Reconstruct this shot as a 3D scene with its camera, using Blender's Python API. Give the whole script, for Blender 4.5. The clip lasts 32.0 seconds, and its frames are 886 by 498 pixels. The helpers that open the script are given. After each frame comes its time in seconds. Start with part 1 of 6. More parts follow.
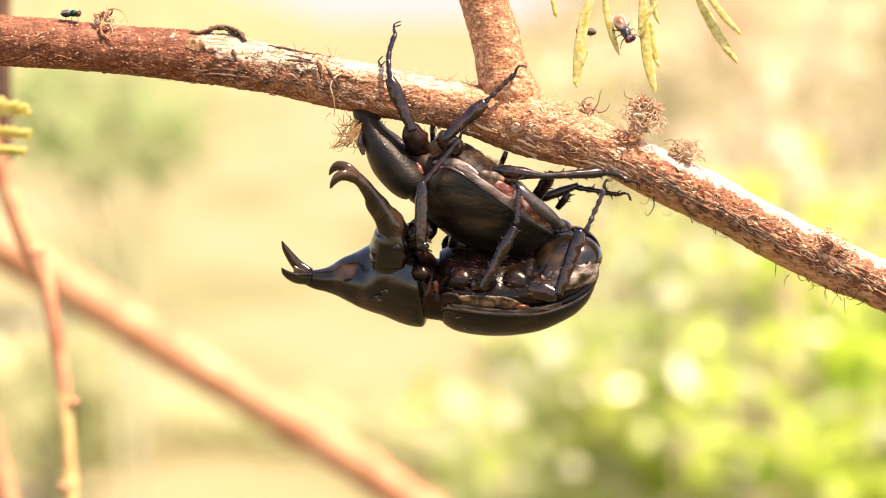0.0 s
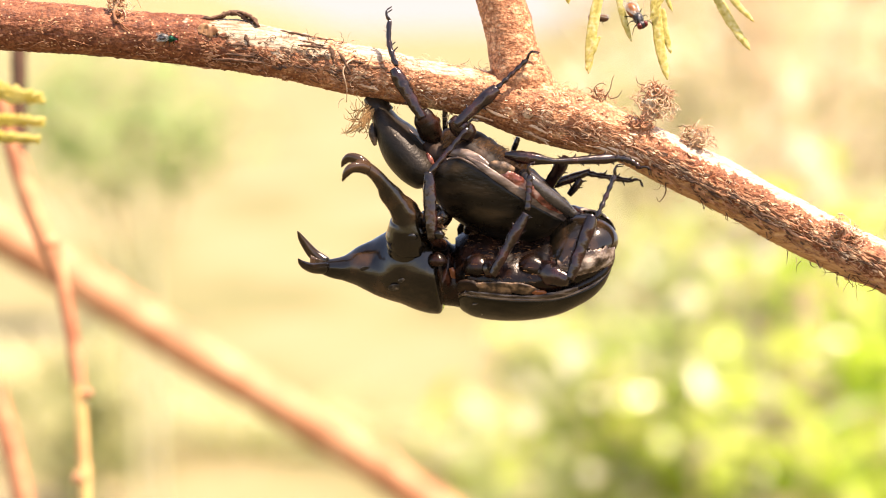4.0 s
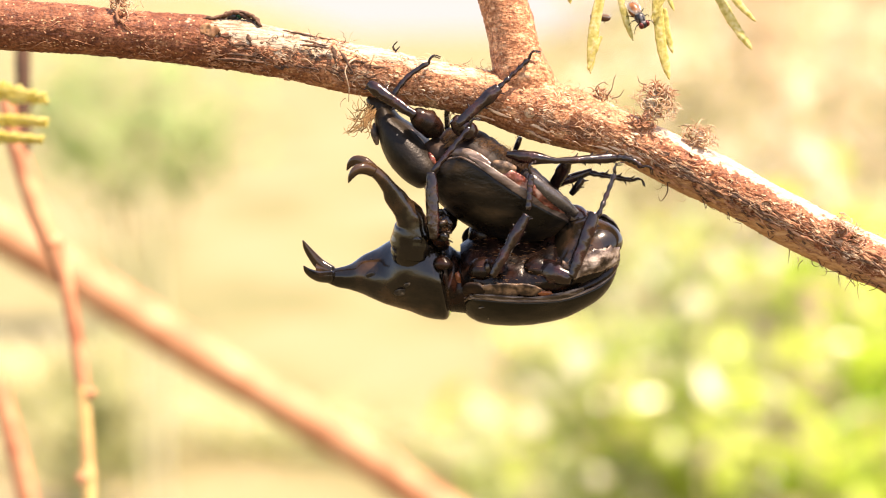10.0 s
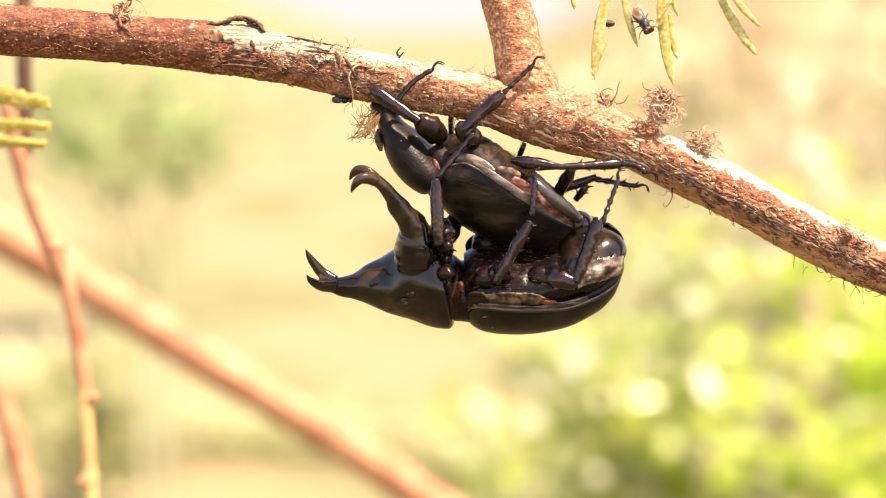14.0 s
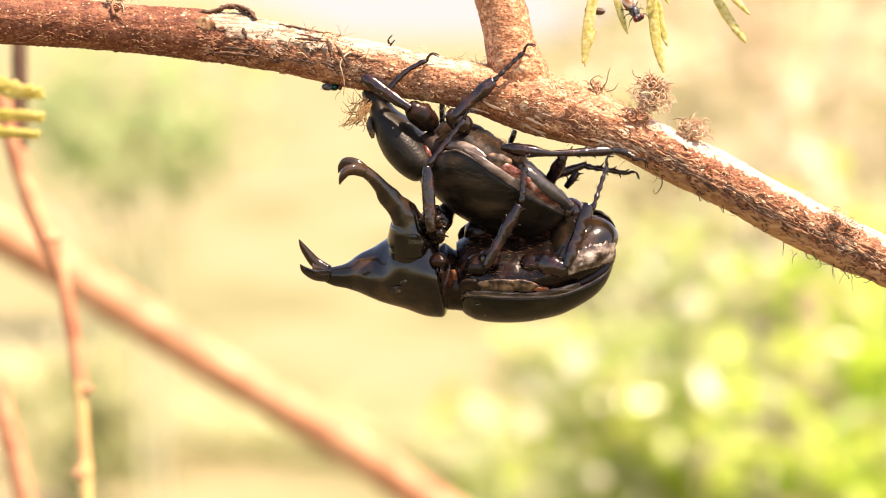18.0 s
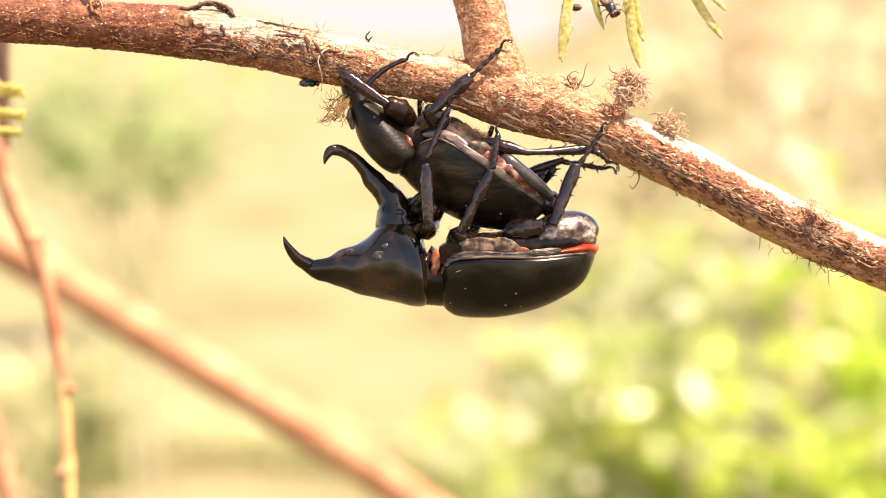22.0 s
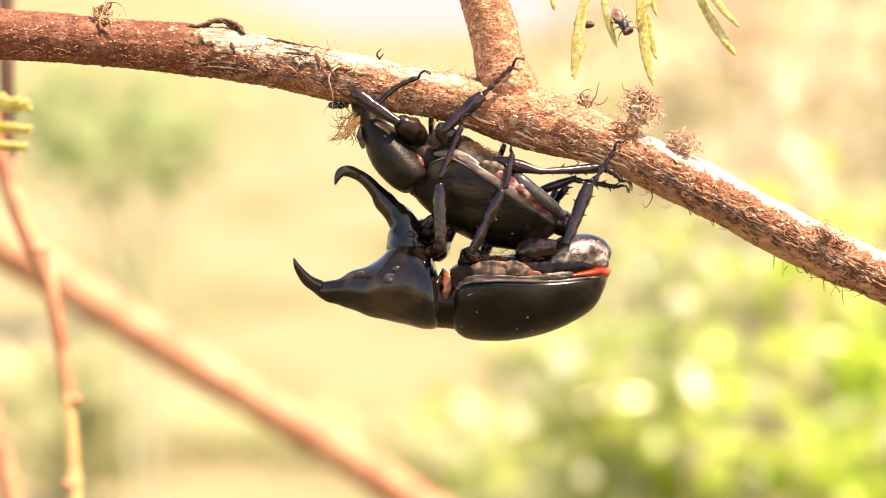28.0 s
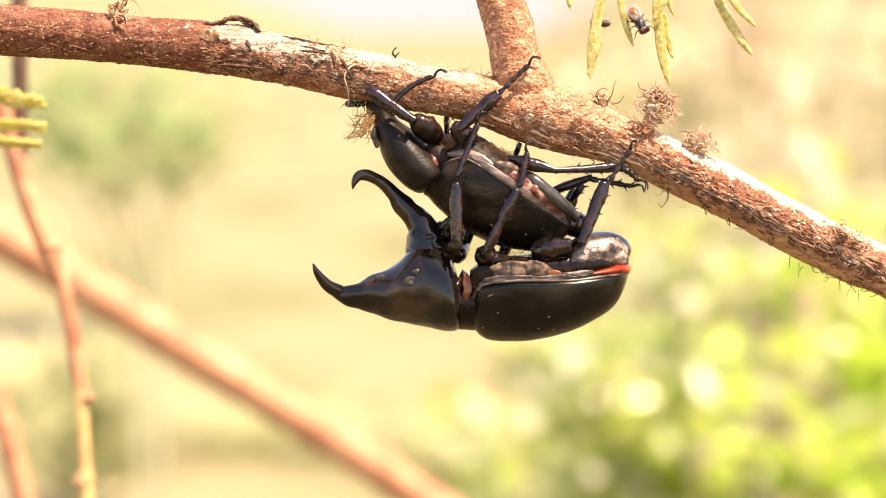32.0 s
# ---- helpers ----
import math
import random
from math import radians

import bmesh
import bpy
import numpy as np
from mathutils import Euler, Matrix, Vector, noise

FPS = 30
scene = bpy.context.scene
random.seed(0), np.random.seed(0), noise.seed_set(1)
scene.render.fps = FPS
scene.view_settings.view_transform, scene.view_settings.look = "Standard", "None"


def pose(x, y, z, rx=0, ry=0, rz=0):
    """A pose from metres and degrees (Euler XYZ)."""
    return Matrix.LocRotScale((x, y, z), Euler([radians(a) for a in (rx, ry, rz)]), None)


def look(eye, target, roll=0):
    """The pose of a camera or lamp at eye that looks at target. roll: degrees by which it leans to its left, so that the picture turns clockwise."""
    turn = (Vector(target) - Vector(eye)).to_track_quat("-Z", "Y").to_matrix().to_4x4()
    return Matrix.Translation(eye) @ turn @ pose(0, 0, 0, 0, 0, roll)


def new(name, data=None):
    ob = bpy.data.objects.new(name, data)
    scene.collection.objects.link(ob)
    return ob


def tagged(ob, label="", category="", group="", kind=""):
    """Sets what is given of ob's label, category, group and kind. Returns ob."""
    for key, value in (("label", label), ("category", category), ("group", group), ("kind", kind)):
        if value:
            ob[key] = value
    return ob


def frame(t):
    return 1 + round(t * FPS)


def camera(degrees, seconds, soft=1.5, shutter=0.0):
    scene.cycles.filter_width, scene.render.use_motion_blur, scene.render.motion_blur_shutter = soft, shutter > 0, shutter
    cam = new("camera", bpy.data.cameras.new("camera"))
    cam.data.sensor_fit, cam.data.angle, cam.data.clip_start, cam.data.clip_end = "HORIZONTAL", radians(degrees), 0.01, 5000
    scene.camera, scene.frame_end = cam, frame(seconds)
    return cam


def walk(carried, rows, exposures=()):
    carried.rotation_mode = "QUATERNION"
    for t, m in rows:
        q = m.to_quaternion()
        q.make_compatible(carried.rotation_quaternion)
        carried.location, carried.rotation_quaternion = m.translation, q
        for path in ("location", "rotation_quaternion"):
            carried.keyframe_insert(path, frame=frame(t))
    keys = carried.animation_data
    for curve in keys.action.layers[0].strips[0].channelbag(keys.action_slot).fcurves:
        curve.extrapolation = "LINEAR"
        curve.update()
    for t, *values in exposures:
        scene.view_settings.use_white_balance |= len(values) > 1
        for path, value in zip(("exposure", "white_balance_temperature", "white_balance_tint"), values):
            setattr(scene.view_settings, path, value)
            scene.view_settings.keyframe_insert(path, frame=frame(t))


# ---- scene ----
# Plan of the near things: x to the right, y down, in steps of one eighth of a millimetre (STEP),
# d is the depth behind the branch in the same steps. The plan stands upright before the camera.
DIST = 0.556
STEP = DIST * math.tan(radians(10)) / 784
EYE = pose(0, 0, 1.1, 84.8, 0, 0)
PLANE = EYE @ Matrix.Translation((0, 0, -DIST))

cam = camera(20, 32.0, soft=1.1)
cam.data.dof.use_dof = True
cam.data.dof.focus_distance = DIST - 0.003
cam.data.dof.aperture_fstop = 11.2


def step(t, x, y, z, yaw, tilt, roll):
    """The camera's drift from its first stand: millimetres and degrees."""
    return t, EYE @ Matrix.Translation((x / 1000, y / 1000, z / 1000)) @ pose(0, 0, 0, 0, yaw, 0) @ pose(0, 0, 0, tilt, 0, 0) @ pose(0, 0, 0, 0, 0, roll)


walk(cam, [
    step(0, 0.00, -0.00, -0.00, -0.000, -0.000, -0.000),
    step(0.5, -0.63, -1.44, -0.91, 0.097, 0.036, -0.008),
    step(1, -1.73, -1.65, -1.12, 0.062, 0.027, 0.027),
    step(1.5, -2.19, -0.69, -1.22, 0.069, 0.026, 0.062),
    step(2, -0.82, -3.17, -0.51, 0.173, 0.113, 0.113),
    step(2.5, -0.79, -2.52, -0.70, 0.180, 0.113, 0.086),
    step(3, -0.12, -3.35, -0.22, 0.237, 0.167, 0.092),
    step(3.5, 1.58, -5.38, 0.85, 0.393, 0.214, 0.158),
    step(5.5, 1.62, -4.22, 0.09, 0.475, 0.214, 0.136),
    step(6, 1.91, -3.92, 0.06, 0.495, 0.217, 0.110),
    step(6.5, 1.27, -4.58, 0.39, 0.494, 0.229, 0.113),
    step(7, 2.11, -4.49, 0.41, 0.520, 0.244, 0.091),
    step(7.5, 2.25, -5.54, 1.03, 0.547, 0.263, 0.121),
    step(8, 2.97, -5.54, 0.79, 0.590, 0.273, 0.085),
    step(8.5, 2.62, -5.39, 0.84, 0.579, 0.277, 0.079),
    step(9, 2.87, -6.07, 1.37, 0.593, 0.285, 0.089),
    step(9.5, 2.68, -6.09, 1.37, 0.593, 0.286, 0.102),
    step(10, 2.71, -6.06, 1.45, 0.595, 0.280, 0.130),
    step(10.5, 2.18, -6.19, 1.56, 0.594, 0.282, 0.154),
    step(11, 2.50, -5.70, 1.34, 0.593, 0.284, 0.111),
    step(11.5, 2.35, -5.12, 0.78, 0.591, 0.273, 0.103),
    step(12, 2.03, -4.86, 0.71, 0.578, 0.261, 0.096),
    step(12.5, 1.93, -4.69, 0.48, 0.566, 0.250, 0.112),
    step(13, 1.43, -4.22, 0.15, 0.547, 0.233, 0.105),
    step(13.5, 1.35, -4.35, 0.32, 0.545, 0.236, 0.121),
    step(14, 1.31, -4.21, 0.01, 0.544, 0.231, 0.117),
    step(14.5, 1.37, -4.37, 0.02, 0.536, 0.237, 0.115),
    step(16.5, 1.75, -5.97, 1.50, 0.499, 0.277, 0.070),
    step(17, 2.20, -6.24, 1.53, 0.502, 0.283, 0.066),
    step(17.5, 2.18, -6.92, 1.80, 0.486, 0.298, 0.046),
    step(18, 3.45, -8.21, 2.64, 0.558, 0.340, 0.084),
    step(18.5, 4.13, -8.39, 2.96, 0.558, 0.386, 0.050),
    step(19, 4.19, -8.39, 3.22, 0.495, 0.374, 0.031),
    step(19.5, 4.96, -8.17, 3.46, 0.477, 0.393, -0.058),
    step(20, 6.21, -9.04, 3.71, 0.494, 0.438, -0.103),
    step(20.5, 7.75, -9.11, 4.26, 0.520, 0.466, -0.197),
    step(21, 8.74, -11.38, 5.19, 0.507, 0.524, -0.215),
    step(21.5, 5.77, -12.33, 5.36, 0.415, 0.512, -0.105),
    step(22, 6.57, -10.70, 4.80, 0.374, 0.487, -0.076),
    step(22.5, 6.63, -12.75, 5.39, 0.408, 0.508, -0.001),
    step(23, 5.74, -10.03, 4.45, 0.347, 0.452, -0.055),
    step(23.5, 5.11, -10.16, 4.28, 0.298, 0.437, -0.029),
    step(24, 6.67, -10.50, 4.64, 0.398, 0.476, -0.066),
    step(24.5, 6.96, -8.99, 3.92, 0.361, 0.422, -0.101),
    step(25, 6.82, -8.14, 3.02, 0.330, 0.403, -0.092),
    step(25.5, 4.74, -6.76, 2.27, 0.242, 0.345, -0.095),
    step(27.5, 2.75, -4.17, 0.46, 0.243, 0.255, -0.105),
    step(28, 3.27, -4.14, 0.78, 0.302, 0.253, -0.085),
    step(28.5, 3.02, -4.75, 0.81, 0.358, 0.267, -0.051),
    step(29, 2.20, -3.73, 0.35, 0.343, 0.233, -0.056),
    step(29.5, 1.98, -4.11, 0.28, 0.370, 0.242, 0.008),
    step(30, 1.81, -4.26, 0.23, 0.404, 0.236, 0.072),
    step(30.5, 1.64, -3.83, 0.14, 0.421, 0.216, 0.081),
    step(31, 2.01, -4.33, 0.03, 0.504, 0.228, 0.146),
    step(31.5, 1.48, -3.59, 0.00, 0.440, 0.195, 0.130),
    step(32, 1.39, -4.07, -0.17, 0.454, 0.217, 0.122),
], exposures=((0, 1.25, 8250, 25), (32, 1.25, 8250, 25)))

# ---- light ----
SUN_WAY = (PLANE.to_3x3() @ Vector((0.36, 0.88, 0.29))).normalized()
world = bpy.data.worlds.new("sky")
scene.world = world
world.use_nodes = True
sky = world.node_tree.nodes.new("ShaderNodeTexSky")
sky.sky_type = "NISHITA"
sky.sun_disc = False
sky.sun_elevation = math.asin(SUN_WAY.z)
sky.sun_rotation = math.atan2(SUN_WAY.x, SUN_WAY.y)
sky.dust_density = 1.0
world.node_tree.links.new(sky.outputs[0], world.node_tree.nodes["Background"].inputs[0])
world.node_tree.nodes["Background"].inputs[1].default_value = 0.15
sun = bpy.data.lights.new("sun", "SUN")
sun.energy, sun.angle, sun.color = 4.4, radians(0.53), (1.0, 0.93, 0.8)
sun_ob = new("sun", sun)
sun_ob.matrix_world = look(SUN_WAY * 10, (0, 0, 0))


# ---- materials ----
def material(name, tones, rough=0.6, scale=300.0, detail=6.0, bump=0.0, bump_scale=0.0, metal=0.0, coat=0.0, stretch=(1, 1, 1), stops=None,
             specular=0.5, subsurface=0.0, rough_spread=0.1, distort=0.0, each=0.0, translucent=0.0, dust=0.0, alpha=1.0, gleam=(1, 1, 1)):
    m = bpy.data.materials.new(name)
    m.use_nodes = True
    nt = m.node_tree
    b = nt.nodes["Principled BSDF"]
    co = nt.nodes.new("ShaderNodeTexCoord")
    mp = nt.nodes.new("ShaderNodeMapping")
    mp.inputs["Scale"].default_value = stretch
    nt.links.new(co.outputs["Object"], mp.inputs[0])
    n1 = nt.nodes.new("ShaderNodeTexNoise")
    n1.inputs["Scale"].default_value, n1.inputs["Detail"].default_value = scale, detail
    n1.inputs["Distortion"].default_value = distort
    nt.links.new(mp.outputs[0], n1.inputs["Vector"])
    ramp = nt.nodes.new("ShaderNodeValToRGB")
    els = ramp.color_ramp.elements
    while len(els) < len(tones):
        els.new(0.5)
    for i, tone in enumerate(tones):
        els[i].position = stops[i] if stops else 0.3 + 0.4 * i / max(1, len(tones) - 1)
        els[i].color = (*tone, 1)
    nt.links.new(n1.outputs["Fac"], ramp.inputs[0])
    colour = ramp.outputs[0]
    if each:
        info = nt.nodes.new("ShaderNodeObjectInfo")
        geo = nt.nodes.new("ShaderNodeNewGeometry")
        add = nt.nodes.new("ShaderNodeMath")
        add.operation = "ADD"
        nt.links.new(info.outputs["Random"], add.inputs[0])
        nt.links.new(geo.outputs["Random Per Island"], add.inputs[1])
        span = nt.nodes.new("ShaderNodeMapRange")
        span.inputs[2].default_value = 2.0
        span.inputs[3].default_value, span.inputs[4].default_value = 1 - each, 1 + each
        nt.links.new(add.outputs[0], span.inputs[0])
        hsv = nt.nodes.new("ShaderNodeHueSaturation")
        nt.links.new(span.outputs[0], hsv.inputs["Value"])
        nt.links.new(colour, hsv.inputs["Color"])
        colour = hsv.outputs[0]
    if dust:
        vo = nt.nodes.new("ShaderNodeTexVoronoi")
        vo.inputs["Scale"].default_value = 900
        nt.links.new(co.outputs["Object"], vo.inputs["Vector"])
        near = nt.nodes.new("ShaderNodeMath")
        near.operation, near.inputs[1].default_value = "LESS_THAN", 0.2
        nt.links.new(vo.outputs["Distance"], near.inputs[0])
        pick = nt.nodes.new("ShaderNodeSeparateColor")
        nt.links.new(vo.outputs["Color"], pick.inputs[0])
        few = nt.nodes.new("ShaderNodeMath")
        few.operation, few.inputs[1].default_value = "LESS_THAN", dust
        nt.links.new(pick.outputs[0], few.inputs[0])
        both = nt.nodes.new("ShaderNodeMath")
        both.operation = "MULTIPLY"
        nt.links.new(near.outputs[0], both.inputs[0])
        nt.links.new(few.outputs[0], both.inputs[1])
        dusty = nt.nodes.new("ShaderNodeMix")
        dusty.data_type = "RGBA"
        dusty.inputs[7].default_value = (0.3, 0.26, 0.2, 1)
        nt.links.new(both.outputs[0], dusty.inputs[0])
        nt.links.new(colour, dusty.inputs[6])
        colour = dusty.outputs[2]
    b.inputs["Alpha"].default_value = alpha
    nt.links.new(colour, b.inputs["Base Color"])
    r = nt.nodes.new("ShaderNodeMapRange")
    r.inputs[3].default_value, r.inputs[4].default_value = max(0.02, rough - rough_spread), min(1, rough + rough_spread)
    n2 = nt.nodes.new("ShaderNodeTexNoise")
    n2.inputs["Scale"].default_value, n2.inputs["Detail"].default_value = scale * 2.7, 4
    nt.links.new(mp.outputs[0], n2.inputs["Vector"])
    nt.links.new(n2.outputs["Fac"], r.inputs[0])
    nt.links.new(r.outputs[0], b.inputs["Roughness"])
    b.inputs["Metallic"].default_value = metal
    b.inputs["Coat Weight"].default_value = coat
    b.inputs["Coat Roughness"].default_value = 0.08
    b.inputs["Specular IOR Level"].default_value = specular
    b.inputs["Specular Tint"].default_value = (*gleam, 1)
    if subsurface:
        b.inputs["Subsurface Weight"].default_value = subsurface
        b.inputs["Subsurface Radius"].default_value = (0.002, 0.0012, 0.0006)
        b.inputs["Subsurface Scale"].default_value = 1.0
    if bump:
        n3 = nt.nodes.new("ShaderNodeTexNoise")
        n3.inputs["Scale"].default_value, n3.inputs["Detail"].default_value = bump_scale or scale * 3, 5
        nt.links.new(mp.outputs[0], n3.inputs["Vector"])
        bp = nt.nodes.new("ShaderNodeBump")
        bp.inputs["Strength"].default_value, bp.inputs["Distance"].default_value = bump, 0.0004
        nt.links.new(n3.outputs["Fac"], bp.inputs["Height"])
        nt.links.new(bp.outputs[0], b.inputs["Normal"])
    if translucent:
        tr = nt.nodes.new("ShaderNodeBsdfTranslucent")
        nt.links.new(colour, tr.inputs[0])
        mix = nt.nodes.new("ShaderNodeMixShader")
        mix.inputs[0].default_value = translucent
        nt.links.new(b.outputs[0], mix.inputs[1])
        nt.links.new(tr.outputs[0], mix.inputs[2])
        nt.links.new(mix.outputs[0], nt.nodes["Material Output"].inputs[0])
    return m


def bark_material():
    """Red-brown bark with pale lenticels, fibre and one stripped patch of bare wood."""
    m = material("bark", [(0.13, 0.036, 0.015), (0.22, 0.072, 0.031), (0.3, 0.112, 0.053), (0.44, 0.22, 0.12)], rough=0.55, scale=560, detail=6,
                 bump=0.9, bump_scale=1900, stops=(0.28, 0.44, 0.57, 0.72), specular=0.35, stretch=(0.5, 1, 1))
    nt = m.node_tree
    b = nt.nodes["Principled BSDF"]
    coarse = b.inputs["Base Color"].links[0].from_socket
    place = nt.nodes.new("ShaderNodeTexCoord")
    fine = nt.nodes.new("ShaderNodeTexNoise")
    fine.inputs["Scale"].default_value, fine.inputs["Detail"].default_value, fine.inputs["Roughness"].default_value = 1500, 6, 0.62
    nt.links.new(place.outputs["Object"], fine.inputs["Vector"])
    grit = nt.nodes.new("ShaderNodeValToRGB")
    grit.color_ramp.elements[0].position, grit.color_ramp.elements[1].position = 0.38, 0.66
    grit.color_ramp.elements[0].color, grit.color_ramp.elements[1].color = (0.42, 0.34, 0.3, 1), (1.25, 1.25, 1.25, 1)
    nt.links.new(fine.outputs["Fac"], grit.inputs[0])
    times = nt.nodes.new("ShaderNodeMix")
    times.data_type, times.blend_type = "RGBA", "MULTIPLY"
    times.inputs[0].default_value = 1.0
    nt.links.new(coarse, times.inputs[6])
    nt.links.new(grit.outputs[0], times.inputs[7])
    # the outer bark is gone towards the fork and beyond: paler, more tan
    sep = nt.nodes.new("ShaderNodeSeparateXYZ")
    nt.links.new(place.outputs["Object"], sep.inputs[0])
    along = nt.nodes.new("ShaderNodeMapRange")
    along.inputs[1].default_value, along.inputs[2].default_value = G(380, 0).x, G(640, 0).x
    nt.links.new(sep.outputs[0], along.inputs[0])
    pale = nt.nodes.new("ShaderNodeMix")
    pale.data_type, pale.blend_type = "RGBA", "MULTIPLY"
    pale.inputs[7].default_value = (2.25, 3.0, 3.3, 1)
    nt.links.new(along.outputs[0], pale.inputs[0])
    nt.links.new(times.outputs[2], pale.inputs[6])
    # beyond the fork the bark that is left is dark red-brown
    beyond = nt.nodes.new("ShaderNodeMapRange")
    beyond.inputs[1].default_value, beyond.inputs[2].default_value = G(1075, 0).x, G(1180, 0).x
    nt.links.new(sep.outputs[0], beyond.inputs[0])
    rusty = nt.nodes.new("ShaderNodeMix")
    rusty.data_type, rusty.blend_type = "RGBA", "MULTIPLY"
    rusty.inputs[7].default_value = (0.6, 0.46, 0.4, 1)
    nt.links.new(beyond.outputs[0], rusty.inputs[0])
    nt.links.new(pale.outputs[2], rusty.inputs[6])
    base = rusty.outputs[2]
    co = nt.nodes.new("ShaderNodeTexCoord")
    # pale specks
    vor = nt.nodes.new("ShaderNodeTexVoronoi")
    vor.inputs["Scale"].default_value = 820
    vor.inputs["Randomness"].default_value = 1.0
    nt.links.new(co.outputs["Object"], vor.inputs["Vector"])
    spot = nt.nodes.new("ShaderNodeMapRange")
    spot.inputs[1].default_value, spot.inputs[2].default_value = 0.21, 0.12
    nt.links.new(vor.outputs["Distance"], spot.inputs[0])
    mix = nt.nodes.new("ShaderNodeMix")
    mix.data_type = "RGBA"
    mix.inputs[7].default_value = (0.58, 0.36, 0.2, 1)
    nt.links.new(spot.outputs[0], mix.inputs[0])
    nt.links.new(base, mix.inputs[6])
    # stripped patch BARE_A, then two painted as sunlit top: centre, stretch along the branch
    last = mix.outputs[2]
    for centre, reach, tone in ((BARE_A, (0.0160, 0.0034, 0.02), (0.5, 0.4, 0.29)), (SUNLIT_TOP_D, (0.010, 0.0014, 0.02), (0.52, 0.37, 0.25)), (SUNLIT_TOP_E, (0.016, 0.0021, 0.02), (0.62, 0.47, 0.34))):
        mp = nt.nodes.new("ShaderNodeMapping")
        mp.vector_type = "TEXTURE"
        mp.inputs["Location"].default_value = centre[0]
        mp.inputs["Rotation"].default_value = (0, 0, centre[1])
        mp.inputs["Scale"].default_value = reach
        nt.links.new(co.outputs["Object"], mp.inputs[0])
        ln = nt.nodes.new("ShaderNodeVectorMath")
        ln.operation = "LENGTH"
        nt.links.new(mp.outputs[0], ln.inputs[0])
        nz = nt.nodes.new("ShaderNodeTexNoise")
        nz.inputs["Scale"].default_value, nz.inputs["Detail"].default_value = 260, 8
        nt.links.new(co.outputs["Object"], nz.inputs["Vector"])
        ad = nt.nodes.new("ShaderNodeMath")
        ad.operation = "MULTIPLY_ADD"
        ad.inputs[1].default_value = 1.6
        nt.links.new(nz.outputs["Fac"], ad.inputs[0])
        nt.links.new(ln.outputs["Value"], ad.inputs[2])
        rg = nt.nodes.new("ShaderNodeMapRange")
        rg.inputs[1].default_value, rg.inputs[2].default_value = 1.78, 1.66
        nt.links.new(ad.outputs[0], rg.inputs[0])
        mx = nt.nodes.new("ShaderNodeMix")
        mx.data_type = "RGBA"
        streak = nt.nodes.new("ShaderNodeMapping")
        streak.inputs["Rotation"].default_value = (0, 0, -centre[1])
        streak.inputs["Scale"].default_value = (0.12, 1, 1)
        nt.links.new(co.outputs["Object"], streak.inputs[0])
        gn = nt.nodes.new("ShaderNodeTexNoise")
        gn.inputs["Scale"].default_value, gn.inputs["Detail"].default_value = 1500, 4
        nt.links.new(streak.outputs[0], gn.inputs["Vector"])
        gr = nt.nodes.new("ShaderNodeValToRGB")
        gr.color_ramp.elements[0].position, gr.color_ramp.elements[1].position = 0.36, 0.56
        gr.color_ramp.elements[0].color = (tone[0] * 0.42, tone[1] * 0.34, tone[2] * 0.28, 1)
        gr.color_ramp.elements[1].color = (*tone, 1)
        nt.links.new(gn.outputs["Fac"], gr.inputs[0])
        nt.links.new(gr.outputs[0], mx.inputs[7])
        nt.links.new(rg.outputs[0], mx.inputs[0])
        nt.links.new(last, mx.inputs[6])
        last = mx.outputs[2]
    # beyond the fork the bark is stripped above and below, and hangs on as a band of fibre between
    for centre, x0, x1, edge, tone in ((UPPER, 1085, 1150, 0.76, (0.68, 0.52, 0.38)), (LOWER, 1030, 1080, -0.5, (0.62, 0.36, 0.18))):
        way = nt.nodes.new("ShaderNodeVectorMath")
        way.operation = "SUBTRACT"
        way.inputs[1].default_value = centre
        nt.links.new(co.outputs["Object"], way.inputs[0])
        dot = nt.nodes.new("ShaderNodeVectorMath")
        dot.operation = "DOT_PRODUCT"
        dot.inputs[1].default_value = (0.443, 0.8965, 0)
        nt.links.new(way.outputs[0], dot.inputs[0])
        ragged = nt.nodes.new("ShaderNodeTexNoise")
        ragged.inputs["Scale"].default_value, ragged.inputs["Detail"].default_value, ragged.inputs["Roughness"].default_value = 420, 9, 0.62
        nt.links.new(co.outputs["Object"], ragged.inputs["Vector"])
        shift = nt.nodes.new("ShaderNodeMath")
        shift.operation, shift.inputs[1].default_value = "MULTIPLY_ADD", 0.0062
        nt.links.new(ragged.outputs["Fac"], shift.inputs[0])
        nt.links.new(dot.outputs["Value"], shift.inputs[2])
        rim = nt.nodes.new("ShaderNodeMapRange")
        limit = edge * 42 * STEP + 0.0031
        sign = 1 if edge > 0 else -1
        rim.inputs[1].default_value, rim.inputs[2].default_value = limit - sign * 0.0002, limit + sign * 0.0002
        nt.links.new(shift.outputs[0], rim.inputs[0])
        begin = nt.nodes.new("ShaderNodeMapRange")
        begin.inputs[1].default_value, begin.inputs[2].default_value = G(x0, 0).x, G(x1, 0).x
        nt.links.new(sep.outputs[0], begin.inputs[0])
        both = nt.nodes.new("ShaderNodeMath")
        both.operation = "MULTIPLY"
        nt.links.new(rim.outputs[0], both.inputs[0])
        nt.links.new(begin.outputs[0], both.inputs[1])
        turn = nt.nodes.new("ShaderNodeMapping")
        turn.inputs["Rotation"].default_value = (0, 0, 0.459)
        turn.inputs["Scale"].default_value = (0.08, 1, 1)
        nt.links.new(co.outputs["Object"], turn.inputs[0])
        grain = nt.nodes.new("ShaderNodeTexNoise")
